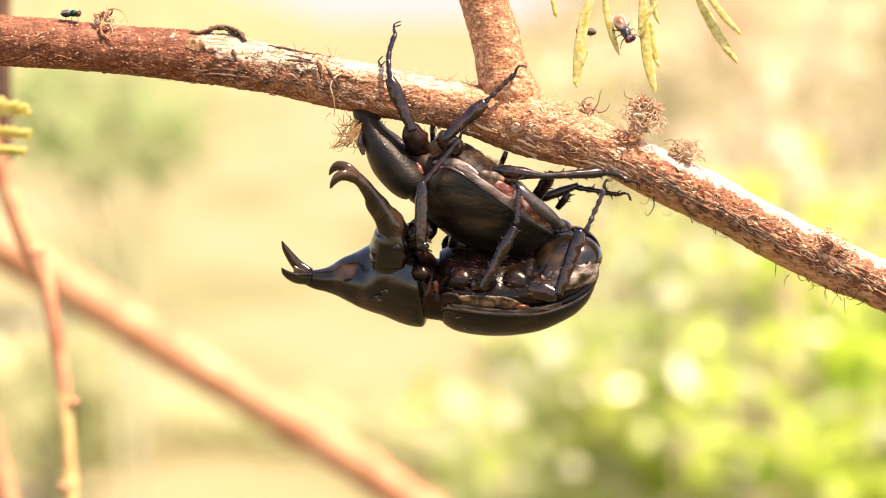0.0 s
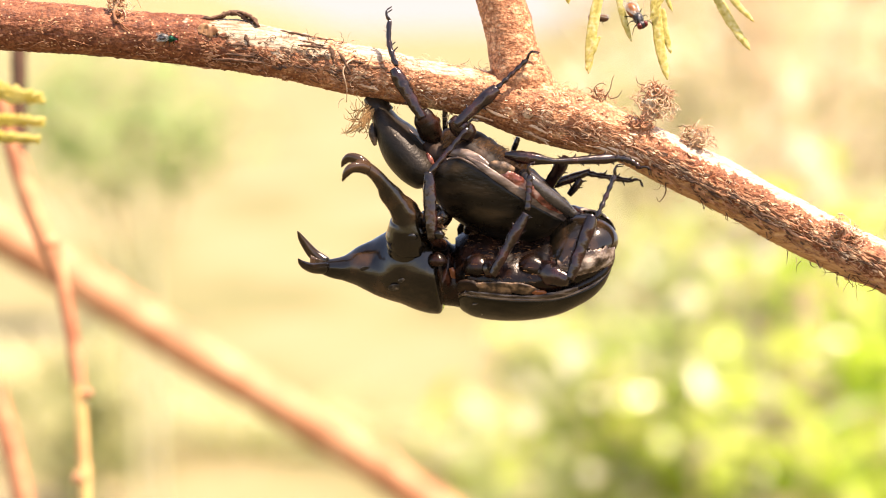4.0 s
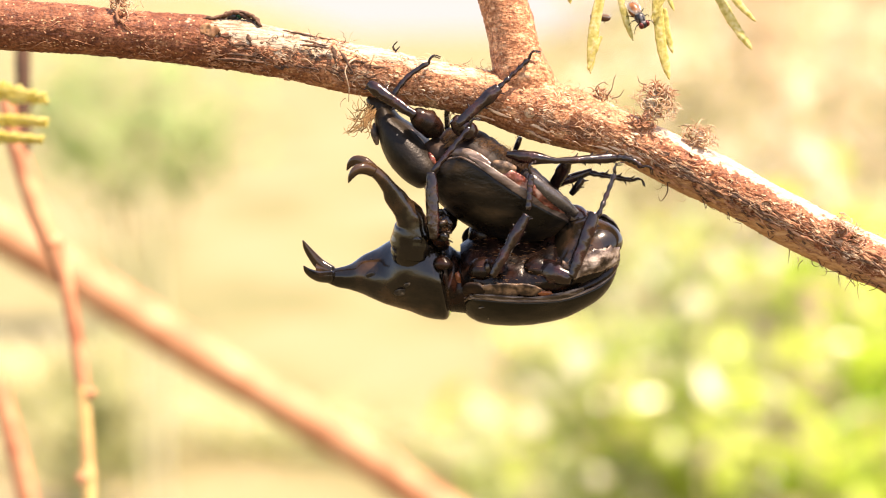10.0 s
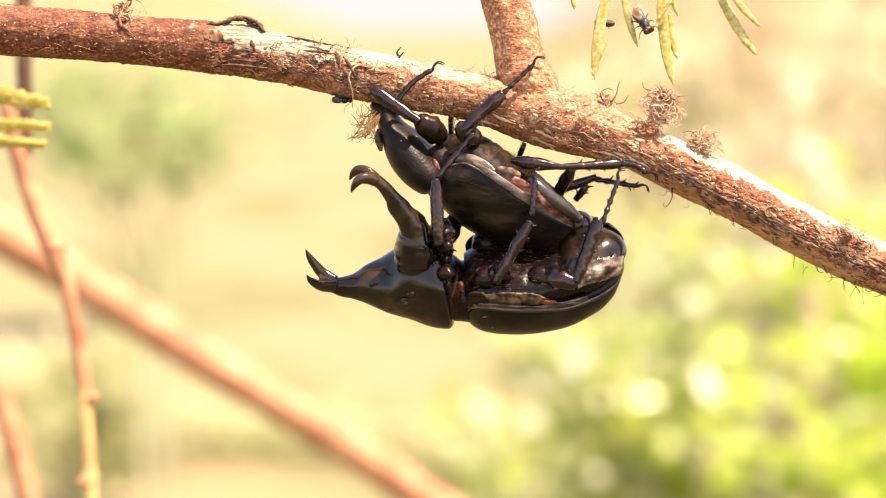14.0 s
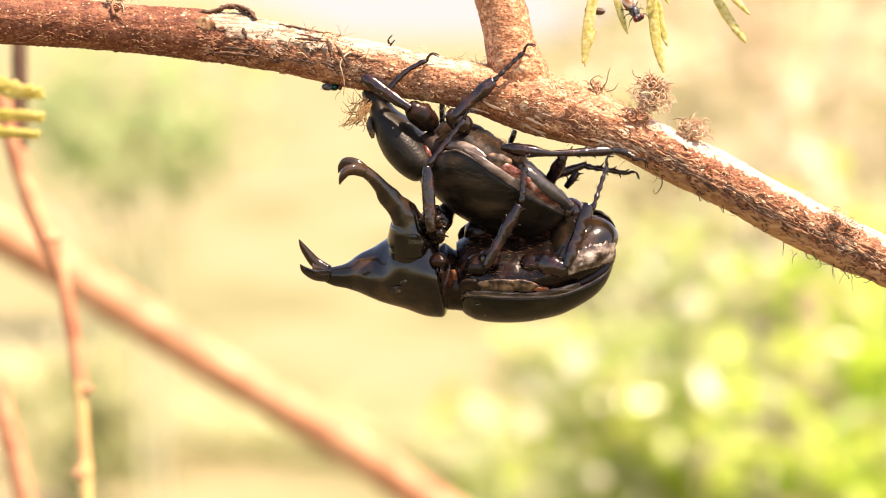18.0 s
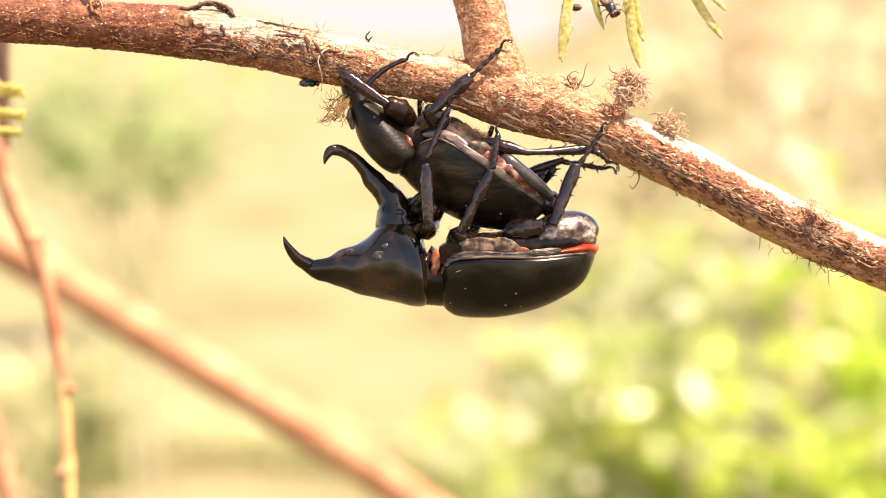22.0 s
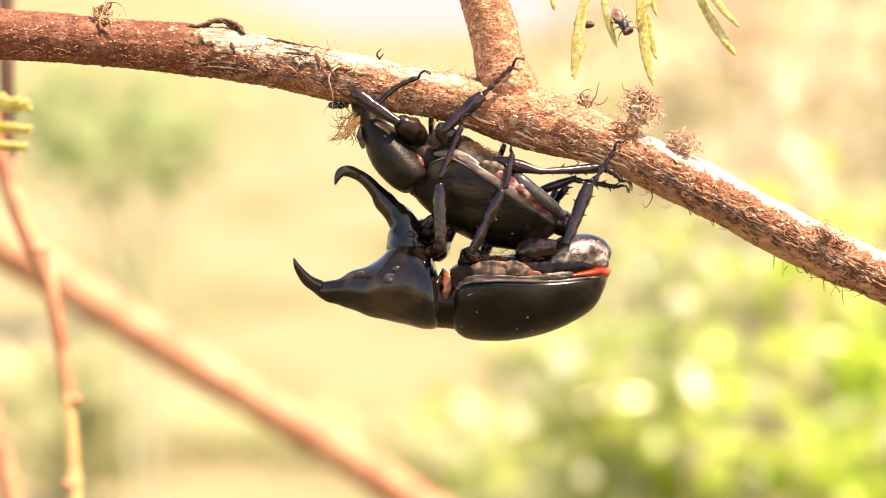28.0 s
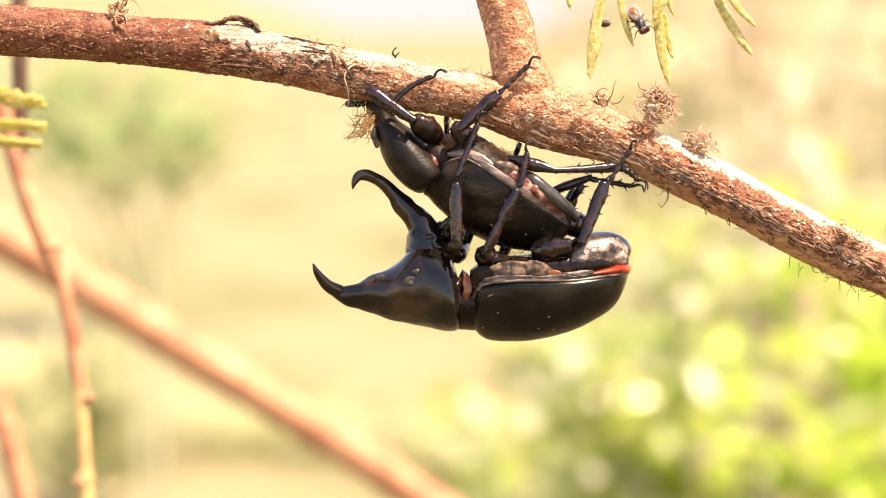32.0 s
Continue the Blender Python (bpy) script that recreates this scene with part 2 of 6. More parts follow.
        grain.inputs["Scale"].default_value, grain.inputs["Detail"].default_value = 1300, 5
        nt.links.new(turn.outputs[0], grain.inputs["Vector"])
        wood = nt.nodes.new("ShaderNodeValToRGB")
        wood.color_ramp.elements[0].position, wood.color_ramp.elements[1].position = 0.34, 0.56
        wood.color_ramp.elements[0].color = (tone[0] * 0.66, tone[1] * 0.55, tone[2] * 0.48, 1)
        wood.color_ramp.elements[1].color = (*tone, 1)
        nt.links.new(grain.outputs["Fac"], wood.inputs[0])
        strip = nt.nodes.new("ShaderNodeMix")
        strip.data_type = "RGBA"
        nt.links.new(both.outputs[0], strip.inputs[0])
        nt.links.new(last, strip.inputs[6])
        nt.links.new(wood.outputs[0], strip.inputs[7])
        last = strip.outputs[2]
    nt.links.new(last, b.inputs["Base Color"])
    return m


def G(x, y, d=0.0):
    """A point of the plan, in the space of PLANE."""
    k = 1 + d * STEP / DIST
    return Vector(((x - 784) * STEP * k, (441 - y) * STEP * k, -d * STEP))


BARE_A = ((G(456, 92, -40)), -0.19)
UPPER = LOWER = G(1334, 397, -30)
# these two paint the sunlit upper side of the branch pale
SUNLIT_TOP_E = ((G(690, 130, -26)), -0.2)
SUNLIT_TOP_D = ((G(765, 150, -28)), -0.16)

BARK = bark_material()
# the brown third tone paints warm reflections into the black shell
SHELL = material("glossy_black_chitin", [(0.0035, 0.003, 0.0022), (0.011, 0.008, 0.005), (0.055, 0.029, 0.014)], rough=0.12, scale=110, rough_spread=0.09, bump=0.4, bump_scale=230, specular=0.5, dust=0.012, stops=(0.36, 0.49, 0.64))
WING_SHELL = material("satin_black_wing_case", [(0.003, 0.003, 0.0018), (0.0075, 0.0068, 0.0042), (0.026, 0.02, 0.012)], rough=0.2, scale=140, rough_spread=0.12, bump=0.3, bump_scale=320, specular=0.3, dust=0.02, stops=(0.36, 0.52, 0.74), stretch=(0.6, 1, 1))
ELYTRON_BROWN = material("wrinkled_brown_black_wing_case", [(0.005, 0.004, 0.0026), (0.013, 0.0095, 0.006), (0.06, 0.038, 0.02)], rough=0.3, scale=170, rough_spread=0.14, bump=0.4, bump_scale=900, specular=0.22, dust=0.008, stops=(0.4, 0.54, 0.74), stretch=(0.5, 1.2, 1))
SHELL_DULL = material("dull_brown_black_chitin", [(0.008, 0.006, 0.004), (0.018, 0.0132, 0.0084), (0.04, 0.028, 0.017)], rough=0.42, scale=150, rough_spread=0.13, bump=0.3, bump_scale=1600, specular=0.22, dust=0.008, stops=(0.36, 0.5, 0.7))
LEG = material("dark_red_brown_chitin", [(0.003, 0.002, 0.0018), (0.0085, 0.0045, 0.0042), (0.034, 0.012, 0.0105)], rough=0.12, scale=300, rough_spread=0.09, bump=0.65, bump_scale=520, specular=0.7, stops=(0.36, 0.52, 0.7), gleam=(1.0, 0.9, 0.87))
BELLY_DARK = material("black_brown_belly_chitin", [(0.003, 0.002, 0.0015), (0.009, 0.0045, 0.003), (0.034, 0.012, 0.0065)], rough=0.26, scale=260, bump=0.4, bump_scale=700, specular=0.25)
BELLY_TAN = material("tan_hairy_chitin", [(0.012, 0.007, 0.0045), (0.06, 0.036, 0.022), (0.25, 0.16, 0.097)], rough=0.5, scale=520, bump=0.4, bump_scale=1500, stops=(0.34, 0.46, 0.6))
FOLD = material("silky_grey_brown_fold", [(0.015, 0.01, 0.007), (0.075, 0.053, 0.041), (0.33, 0.27, 0.23)], rough=0.22, scale=900, stretch=(0.22, 1.6, 1), bump=0.8, bump_scale=1500, stops=(0.36, 0.5, 0.68))
BELLY = material("brown_belly_chitin", [(0.004, 0.0025, 0.0017), (0.017, 0.009, 0.0055), (0.055, 0.028, 0.016)], rough=0.55, scale=260, bump=0.2, bump_scale=1200, specular=0.2)
HAIR = material("golden_brown_hair", [(0.10, 0.045, 0.015), (0.26, 0.13, 0.045)], rough=0.6, scale=500)
ORANGE = material("orange_membrane", [(0.12, 0.008, 0.003), (0.45, 0.04, 0.004), (0.7, 0.12, 0.01)], rough=0.3, scale=240)
PINK = material("pink_brown_membrane", [(0.05, 0.012, 0.008), (0.24, 0.07, 0.045), (0.55, 0.36, 0.29)], rough=0.2, scale=420, bump=0.4, bump_scale=1200, stops=(0.38, 0.52, 0.66))
SILVER = material("grey_silky_side", [(0.05, 0.034, 0.027), (0.14, 0.1, 0.08), (0.3, 0.24, 0.2)], rough=0.17, scale=420, stretch=(0.4, 1.3, 1), bump=0.3, stops=(0.34, 0.5, 0.68))
# grey and tan tones paint the sky's sheen on dark glossy chitin
PYGIDIUM = material("painted_sheen_tan_chitin", [(0.02, 0.012, 0.009), (0.14, 0.1, 0.077), (0.52, 0.43, 0.36)], rough=0.22, scale=420, stretch=(0.9, 1.3, 1), stops=(0.36, 0.5, 0.66), bump=0.7, bump_scale=1100)
MUD = material("dried_mud", [(0.012, 0.009, 0.007), (0.06, 0.05, 0.04), (0.22, 0.18, 0.14)], rough=0.6, scale=700, stops=(0.42, 0.5, 0.62))
COPPER = material("copper_brown_neck_skin", [(0.10, 0.025, 0.01), (0.34, 0.11, 0.04)], rough=0.28, scale=300)
EYE_BLACK = material("eye_black", [(0.004, 0.004, 0.004), (0.008, 0.007, 0.006)], rough=0.1, scale=900)
FIBRE = material("pale_brown_bark_fibre", [(0.42, 0.22, 0.12), (0.64, 0.42, 0.26), (0.78, 0.6, 0.43)], rough=0.75, scale=500, each=0.35)
FIBRE_PALE = material("pale_straw_bark_fibre", [(0.6, 0.36, 0.2), (0.76, 0.55, 0.36), (0.86, 0.74, 0.58)], rough=0.7, scale=500, each=0.2, translucent=0.25)
HIP_GREY = material("smooth_grey_black_chitin", [(0.012, 0.0105, 0.01), (0.06, 0.052, 0.047)], rough=0.26, scale=240, bump=0.25, bump_scale=1400, specular=0.7)
FIBRE_RED = material("red_brown_bark_fibre", [(0.17, 0.062, 0.03), (0.37, 0.17, 0.088), (0.54, 0.31, 0.18)], rough=0.8, scale=500, each=0.4)
FIBRE_GOLD = material("golden_bark_fibre", [(0.16, 0.08, 0.028), (0.4, 0.23, 0.09)], rough=0.7, scale=500, each=0.3)
FIBRE_DARK = material("dark_dead_fibre", [(0.045, 0.022, 0.013), (0.17, 0.085, 0.048)], rough=0.8, scale=500)
WOOD = material("bare_pale_wood", [(0.5, 0.34, 0.2), (0.72, 0.58, 0.42)], rough=0.6, scale=300, stretch=(0.3, 2, 2))
POD = material("yellow_green_leaflet", [(0.46, 0.39, 0.08), (0.7, 0.62, 0.2), (0.82, 0.76, 0.42)], rough=0.45, scale=1000, bump=0.6, bump_scale=1000, translucent=0.35)
YELLOW = material("bright_yellow_leaflet", [(0.68, 0.58, 0.10), (0.8, 0.73, 0.28)], rough=0.5, scale=220, translucent=0.35)
TWIG = material("pinkish_brown_twig_bark", [(0.34, 0.11, 0.05), (0.58, 0.25, 0.125), (0.68, 0.4, 0.2)], rough=0.65, scale=90, bump=0.6)
LIMB_BARK = material("orange_brown_smooth_bark", [(0.37, 0.145, 0.062), (0.54, 0.25, 0.115), (0.6, 0.33, 0.175)], rough=0.6, scale=60, bump=0.6)
STICK = material("dark_brown_stick_bark", [(0.07, 0.035, 0.02), (0.16, 0.08, 0.045)], rough=0.8, scale=150, bump=0.6)
FLY_GREEN = material("metallic_green_fly", [(0.002, 0.03, 0.02), (0.008, 0.10, 0.05)], rough=0.22, metal=0.8, scale=800)
FLY_GREY = material("grey_striped_fly_bristle", [(0.008, 0.008, 0.009), (0.12, 0.12, 0.13)], rough=0.4, scale=900, stretch=(0.5, 3, 1), stops=(0.5, 0.56))
FLY_RED = material("dark_red_fly_eye", [(0.09, 0.008, 0.006), (0.16, 0.02, 0.012)], rough=0.25, scale=900)
FLY_AMBER = material("amber_fly_abdomen", [(0.10, 0.03, 0.01), (0.4, 0.16, 0.05)], rough=0.35, scale=700)
WING = material("milky_insect_wing", [(0.22, 0.23, 0.21), (0.4, 0.41, 0.38)], rough=0.2, scale=600, alpha=0.22)
LEAF_A = material("sunlit_yellow_green_leaf", [(0.3, 0.43, 0.045), (0.48, 0.62, 0.09), (0.66, 0.75, 0.23)], rough=0.22, scale=12, each=0.35, translucent=0.55)
LEAF_B = material("mid_green_leaf", [(0.34, 0.45, 0.12), (0.52, 0.6, 0.25)], rough=0.3, scale=10, each=0.35, translucent=0.55)
LEAF_MINT = material("pale_mint_green_leaf", [(0.42, 0.52, 0.22), (0.6, 0.66, 0.36), (0.74, 0.76, 0.5)], rough=0.4, scale=10, each=0.25, translucent=0.55)
LEAF_SOFT = material("soft_green_leaf", [(0.26, 0.38, 0.14), (0.4, 0.5, 0.22)], rough=0.5, scale=10, each=0.25, translucent=0.5)
# near-white leaf colour that paints sun glints into the shrubs
LEAF_GLINT = material("painted_glint_leaf", [(0.66, 0.68, 0.46), (0.8, 0.8, 0.64)], rough=0.4, scale=10, each=0.15, translucent=0.55)
LEAF_C = material("pale_olive_grass_leaf", [(0.36, 0.4, 0.17), (0.5, 0.5, 0.25)], rough=0.6, scale=10, each=0.25, translucent=0.5)
LEAF_PEACH = material("dry_peach_seed_head", [(0.74, 0.62, 0.44), (0.84, 0.75, 0.58)], rough=0.7, scale=10, each=0.2, translucent=0.5)
LEAF_DRY = material("dry_straw_leaf", [(0.62, 0.52, 0.36), (0.76, 0.64, 0.47)], rough=0.7, scale=10, each=0.3, translucent=0.45)
STEM = material("dry_pinkish_stem", [(0.5, 0.36, 0.24), (0.66, 0.5, 0.36)], rough=0.8, scale=20)
GRASS = material("dry_meadow_grass", [(0.17, 0.175, 0.077), (0.255, 0.235, 0.12), (0.305, 0.255, 0.147)], rough=0.9, scale=1.1, detail=8, stretch=(1, 0.4, 1), specular=0.1, stops=(0.36, 0.48, 0.62))
# dark ground added out of view, to keep the shells' reflections dim
DARK_PATCH = material("dark_patch_for_reflections", [(0.045, 0.039, 0.02), (0.1, 0.082, 0.042), (0.21, 0.155, 0.082)], rough=0.9, scale=9, detail=9, specular=0.1, stops=(0.34, 0.5, 0.68))
BLADE = material("dry_grass_blade", [(0.6, 0.6, 0.34), (0.78, 0.74, 0.5)], rough=0.7, scale=4, each=0.3, translucent=0.3)


# ---- mesh tools ----
def finish(name, bm, mat, parent=None, label="", smooth=True):
    me = bpy.data.meshes.new(name)
    bm.normal_update()
    bm.to_mesh(me)
    bm.free()
    me.materials.append(mat)
    if smooth:
        me.polygons.foreach_set("use_smooth", [True] * len(me.polygons))
    ob = new(name, me)
    ob.parent = parent
    if label:
        ob["label"] = label
    return ob


def part(name, bm, mat, parent, label=""):
    return finish(name, bm, mat, parent, label)


def thing(name, label, category, group="", kind="", m=PLANE):
    ob = new(name)
    ob.empty_display_size = 0.005
    ob.matrix_basis = m
    return tagged(ob, label, category, group, kind)


def spline(rows, sub):
    """Rows of numbers resampled by a Catmull-Rom curve."""
    a = np.array(rows, float)
    p = np.vstack([2 * a[0] - a[1], a, 2 * a[-1] - a[-2]])
    out = []
    for i in range(1, len(p) - 2):
        for j in range(sub):
            t = j / sub
            out.append(0.5 * (2 * p[i] + (p[i + 1] - p[i - 1]) * t + (2 * p[i - 1] - 5 * p[i] + 4 * p[i + 1] - p[i + 2]) * t * t
                              + (3 * p[i] - p[i - 1] - 3 * p[i + 1] + p[i + 2]) * t ** 3))
    out.append(a[-1])
    return np.array(out)


def ring_mesh(bm, rings, close=True, capped=True):
    vs = [[bm.verts.new(p) for p in ring] for ring in rings]
    n = len(vs[0])
    for a, b in zip(vs, vs[1:]):
        for i in range(n if close else n - 1):
            j = (i + 1) % n
            bm.faces.new((a[i], a[j], b[j], b[i]))
    if capped and close:
        bm.faces.new(list(reversed(vs[0])))
        bm.faces.new(vs[-1])
    return vs


def loft(bm, stations, n=20, sub=5, power=2.0, rough=None, axis=None, arc=None):
    """A solid along stations (x, y, d, half height in the plan, half width in depth); axis: the fixed way of the spine in degrees."""
    s = spline(stations, sub)
    centre = [G(*r[:3]) for r in s]
    rings = []
    for i, r in enumerate(s):
        t = (centre[min(i + 1, len(s) - 1)] - centre[max(i - 1, 0)])
        t = t.normalized() if t.length > 1e-9 else Vector((1, 0, 0))
        side = Vector((0, 0, 1)) - t * t.z
        side = side.normalized() if side.length > 0.05 else Vector((0, 1, 0))
        up = side.cross(t).normalized()
        if axis is not None:
            side, up = Vector((0, 0, 1)), Vector((-math.sin(radians(axis)), math.cos(radians(axis)), 0))
        k3 = STEP * (1 + r[2] * STEP / DIST)
        h, w = max(r[3], 0.05) * k3, max(r[4], 0.05) * k3
        ring = []
        for k in range(n):
            a = 2 * math.pi * k / n
            if arc:
                px, py = arc(a)
            else:
                c, sn = math.cos(a), math.sin(a)
                px, py = math.copysign(abs(c) ** (2 / power), c), math.copysign(abs(sn) ** (2 / power), sn)
            p = centre[i] + up * (py * h) + side * (px * w)
            if rough:
                p += (up * py + side * px).normalized() * rough(p, a, i) * k3
            ring.append(p)
        rings.append(ring)
    return ring_mesh(bm, rings)


def blob(bm, x, y, d, rx, ry, rd, turn=0.0, n=14, m=9):
    """An ellipsoid in the plan."""
    c = G(x, y, d)
    k3 = STEP * (1 + d * STEP / DIST)
    rot = Matrix.Rotation(radians(-turn), 3, "Z")
    rings = []
    for i in range(m):
        f = -math.cos(math.pi * (i + 0.35) / (m - 0.3))
        q = math.sqrt(max(0, 1 - f * f))
        rings.append([c + rot @ Vector((f * rx, math.sin(a) * q * ry, math.cos(a) * q * rd)) * k3 for a in [2 * math.pi * k / n for k in range(n)]])
    ring_mesh(bm, rings)


def strand(bm, points, r, n=5):
    """A thin round strand through points of the PLANE space, tapering to its end."""
    pts = [Vector(p) for p in spline([tuple(p) for p in points], 4)]
    rings = []
    for i, p in enumerate(pts):
        t = (pts[min(i + 1, len(pts) - 1)] - pts[max(0, i - 1)]).normalized()
        a = t.orthogonal().normalized()
        b = t.cross(a)
        q = r * (1 - 0.7 * i / len(pts))
        rings.append([p + (a * math.cos(k) + b * math.sin(k)) * q for k in [2 * math.pi * j / n for j in range(n)]])
    ring_mesh(bm, rings)


def patch(bm, stations, low, high, side=-1, grow=1.0, rough=0.0):
    """A thin plate on a body of elliptical section: stations (x, y, half height, half width), from low to high degrees above its waist."""
    rings = []
    for x, y, h, w in spline(stations, 7):
        ring = []
        dip, rise_by = 11 * noise.noise(Vector((x * 0.16, side, 3))), 13 * noise.noise(Vector((x * 0.13, side, 9)))
        for scale, steps in ((1.0, range(11)), (0.93, range(10, -1, -1))):
            for k in steps:
                a = radians(low + dip + (high + rise_by - low - dip) * k / 10)
                p = G(x, y - h * grow * scale * math.sin(a), side * w * grow * scale * math.cos(a))
                lift = rough * (noise.noise(p * 520) + 0.8 * noise.noise(p * 1500)) * STEP
                ring.append(p + Vector((0, math.sin(a), -side * math.cos(a))) * lift)
        rings.append(ring)
    ring_mesh(bm, rings)
    bmesh.ops.recalc_face_normals(bm, faces=bm.faces)


# ---- the setting ----
def rise(x, y):
    """Low hills far off, with one open gap between them."""
    if y < 40:
        return 0.0
    far = min(1.0, (y - 40) / 60)
    at = x / y
    left = min(1.0, max(0.0, (-0.072 - at) / 0.03))
    right = min(1.0, max(0.0, (at - 0.052) / 0.02))
    return far * y * (0.026 * left + 0.03 * right)


def build_ground():
    bm = bmesh.new()
    xs = [-4000, -1200, -400, -150, -60, -30] + [-20 + 1.0 * k for k in range(41)] + [30, 60, 150, 400, 1200, 4000]
    ys = [-3000, -300, -40, -6, -1.5, 0, 1.5, 3.0, 4.2, 6, 9, 14, 24, 40, 60, 100, 160, 400, 3000]
    grid = [[bm.verts.new((x, y, rise(x, y) if y < 400 else 0)) for x in xs] for y in ys]
    # rows of the added dark patch that keeps the beetles' undersides dark
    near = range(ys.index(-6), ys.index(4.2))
    for j, (a, b) in enumerate(zip(grid, grid[1:])):
        for i in range(len(xs) - 1):
            f = bm.faces.new((a[i], a[i + 1], b[i + 1], b[i]))
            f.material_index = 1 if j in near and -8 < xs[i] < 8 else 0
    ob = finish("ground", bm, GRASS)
    ob.data.materials.append(DARK_PATCH)
    return tagged(ob, "sunlit meadow of dry grass with an added dark patch that dims the beetles' reflections", "ground", kind="structure")


build_ground()
# glowing sheet added to whiten the sky in the gap of the hills
sky_sheet = bpy.data.materials.new("glowing_sky_sheet")
sky_sheet.use_nodes = True
glow = sky_sheet.node_tree.nodes.new("ShaderNodeEmission")
glow.inputs[0].default_value, glow.inputs[1].default_value = (0.86, 0.93, 1.0, 1), 0.45
sky_sheet.node_tree.links.new(glow.outputs[0], sky_sheet.node_tree.nodes["Material Output"].inputs[0])
bm = bmesh.new()
bm.faces.new([bm.verts.new(p) for p in ((-1500, 2900, -5), (1500, 2900, -5), (1500, 2900, 260), (-1500, 2900, 260))])
tagged(finish("backdrop", bm, sky_sheet), "glowing sheet added to whiten the sky between the hills", "sky", kind="structure")


# ---- the branch ----
def bark_relief(p, a, i):
    v = p * 1000
    ridge = noise.noise(Vector((v.x * 0.22, math.cos(a) * 5, math.sin(a) * 5)))
    lump = noise.noise(Vector((v.x * 0.09, v.y * 0.09, v.z * 0.09 + 7)))
    grain = noise.noise(v * 1.1)
    fine = noise.noise(v * 2.6)
    return 1.5 * ridge + 2.2 * lump + 1.7 * grain + 1.5 * fine


def build_branch():
    bark = thing("branch", "rough red-brown tree branch with peeling fibrous bark", "branch")
    bm = bmesh.new()
    loft(bm, [(-900, 12, 60, 46, 46), (-500, 32, 25, 45, 45), (-150, 58, 0, 45, 45), (0, 72, 0, 45, 45), (100, 78, 0, 44, 44), (200, 88, 0, 42, 44), (300, 95, 0, 45, 44), (350, 102, 0, 46, 44), (400, 107, 0, 46, 44), (450, 117, 0, 44, 44),
              (500, 127, 0, 43, 44), (550, 137, 0, 44, 44), (600, 148, 0, 44, 44), (650, 157, 0, 45, 44), (700, 168, 0, 43, 43), (750, 177, 0, 41, 43), (800, 187, 0, 42, 44), (850, 198, 0, 47, 46), (900, 212, 0, 53, 49), (950, 226, 0, 55, 50), (1000, 240, 0, 53, 49), (1050, 256, 0, 46, 46),
              (1100, 278, 0, 42, 43), (1150, 302, 0, 44, 42), (1200, 326, 0, 45, 43), (1250, 350, 0, 45, 43), (1300, 376, 0, 44, 43), (1350, 403, 0, 45, 43), (1400, 429, 0, 45, 43), (1450, 455, 0, 44, 43), (1500, 478, 0, 44, 43), (1568, 507, 0, 42, 42), (1800, 612, 0, 42, 42), (2300, 830, 40, 44, 44)], n=80, sub=16, rough=bark_relief)
    part("limb", bm, BARK, bark)
    bm = bmesh.new()
    loft(bm, [(700, -640, 0, 36, 36), (790, -260, 0, 39, 39), (828, -100, 0, 41, 41), (856, 0, 0, 42, 42), (876, 65, 0, 43, 43), (889, 125, 0, 46, 45), (900, 165, 0, 55, 47), (912, 205, 0, 60, 40)],
         n=64, sub=26, rough=lambda p, a, i: 1.3 * noise.noise(p * 1500) + 1.5 * noise.noise(p * 300))
    part("side_shoot", bm, BARK, bark, "upright red-brown shoot with pale specks")
    # round pale leaf scar
    bm = bmesh.new()
    blob(bm, 913, 226, -48, 10, 10, 5)
    part("leaf_scar", bm, WOOD, bark, "small round pale scar")
    bm = bmesh.new()
    loft(bm, [(328, 74, -38, 4, 2), (335, 78, -43, 9, 2), (345, 81, -45, 10, 2), (354, 83, -45, 8, 2), (362, 84, -43, 3, 2)], n=14, sub=6, power=3.5, rough=lambda p, a, i: 6.5 * noise.noise(p * 700) + 3.0 * noise.noise(p * 1900))
    part("bud_knob", bm, material("tan_knob", [(0.2, 0.08, 0.035), (0.54, 0.31, 0.15)], rough=0.6, scale=300), bark, "tan flaking bud scale")
    # a dark flake arching clear of the wood, a pale thread and a splinter
    bm = bmesh.new()
    loft(bm, [(316, 62, -16, 2, 6), (336, 60, -18, 3, 7), (358, 57, -16, 3, 8), (374, 52, -12, 3, 9), (390, 48, -10, 4, 9), (408, 50, -12, 4, 8), (424, 59, -18, 3, 7), (434, 72, -28, 2, 5)], n=14, sub=12, rough=lambda p, a, i: 3.4 * noise.noise(p * 900) + 2.2 * noise.noise(p * 2600))
    part("dark_strip", bm, FIBRE_DARK, bark, "dark flake of bark arching off the branch")
    bm = bmesh.new()
    strand(bm, [G(604, 130, -44), G(592, 138, -50), G(585, 152, -52), G(588, 166, -50), G(592, 184, -40), G(591, 207, -26)], 1.8 * STEP, 6)
    part("loose_thread", bm, FIBRE_PALE, bark, "long pale curled thread of bark")
    bm = bmesh.new()
    strand(bm, [G(637, 124, -48), G(631, 138, -56), G(621, 158, -44)], 1.6 * STEP, 5)
    part("splinter", bm, FIBRE_RED, bark, "brown splinter")
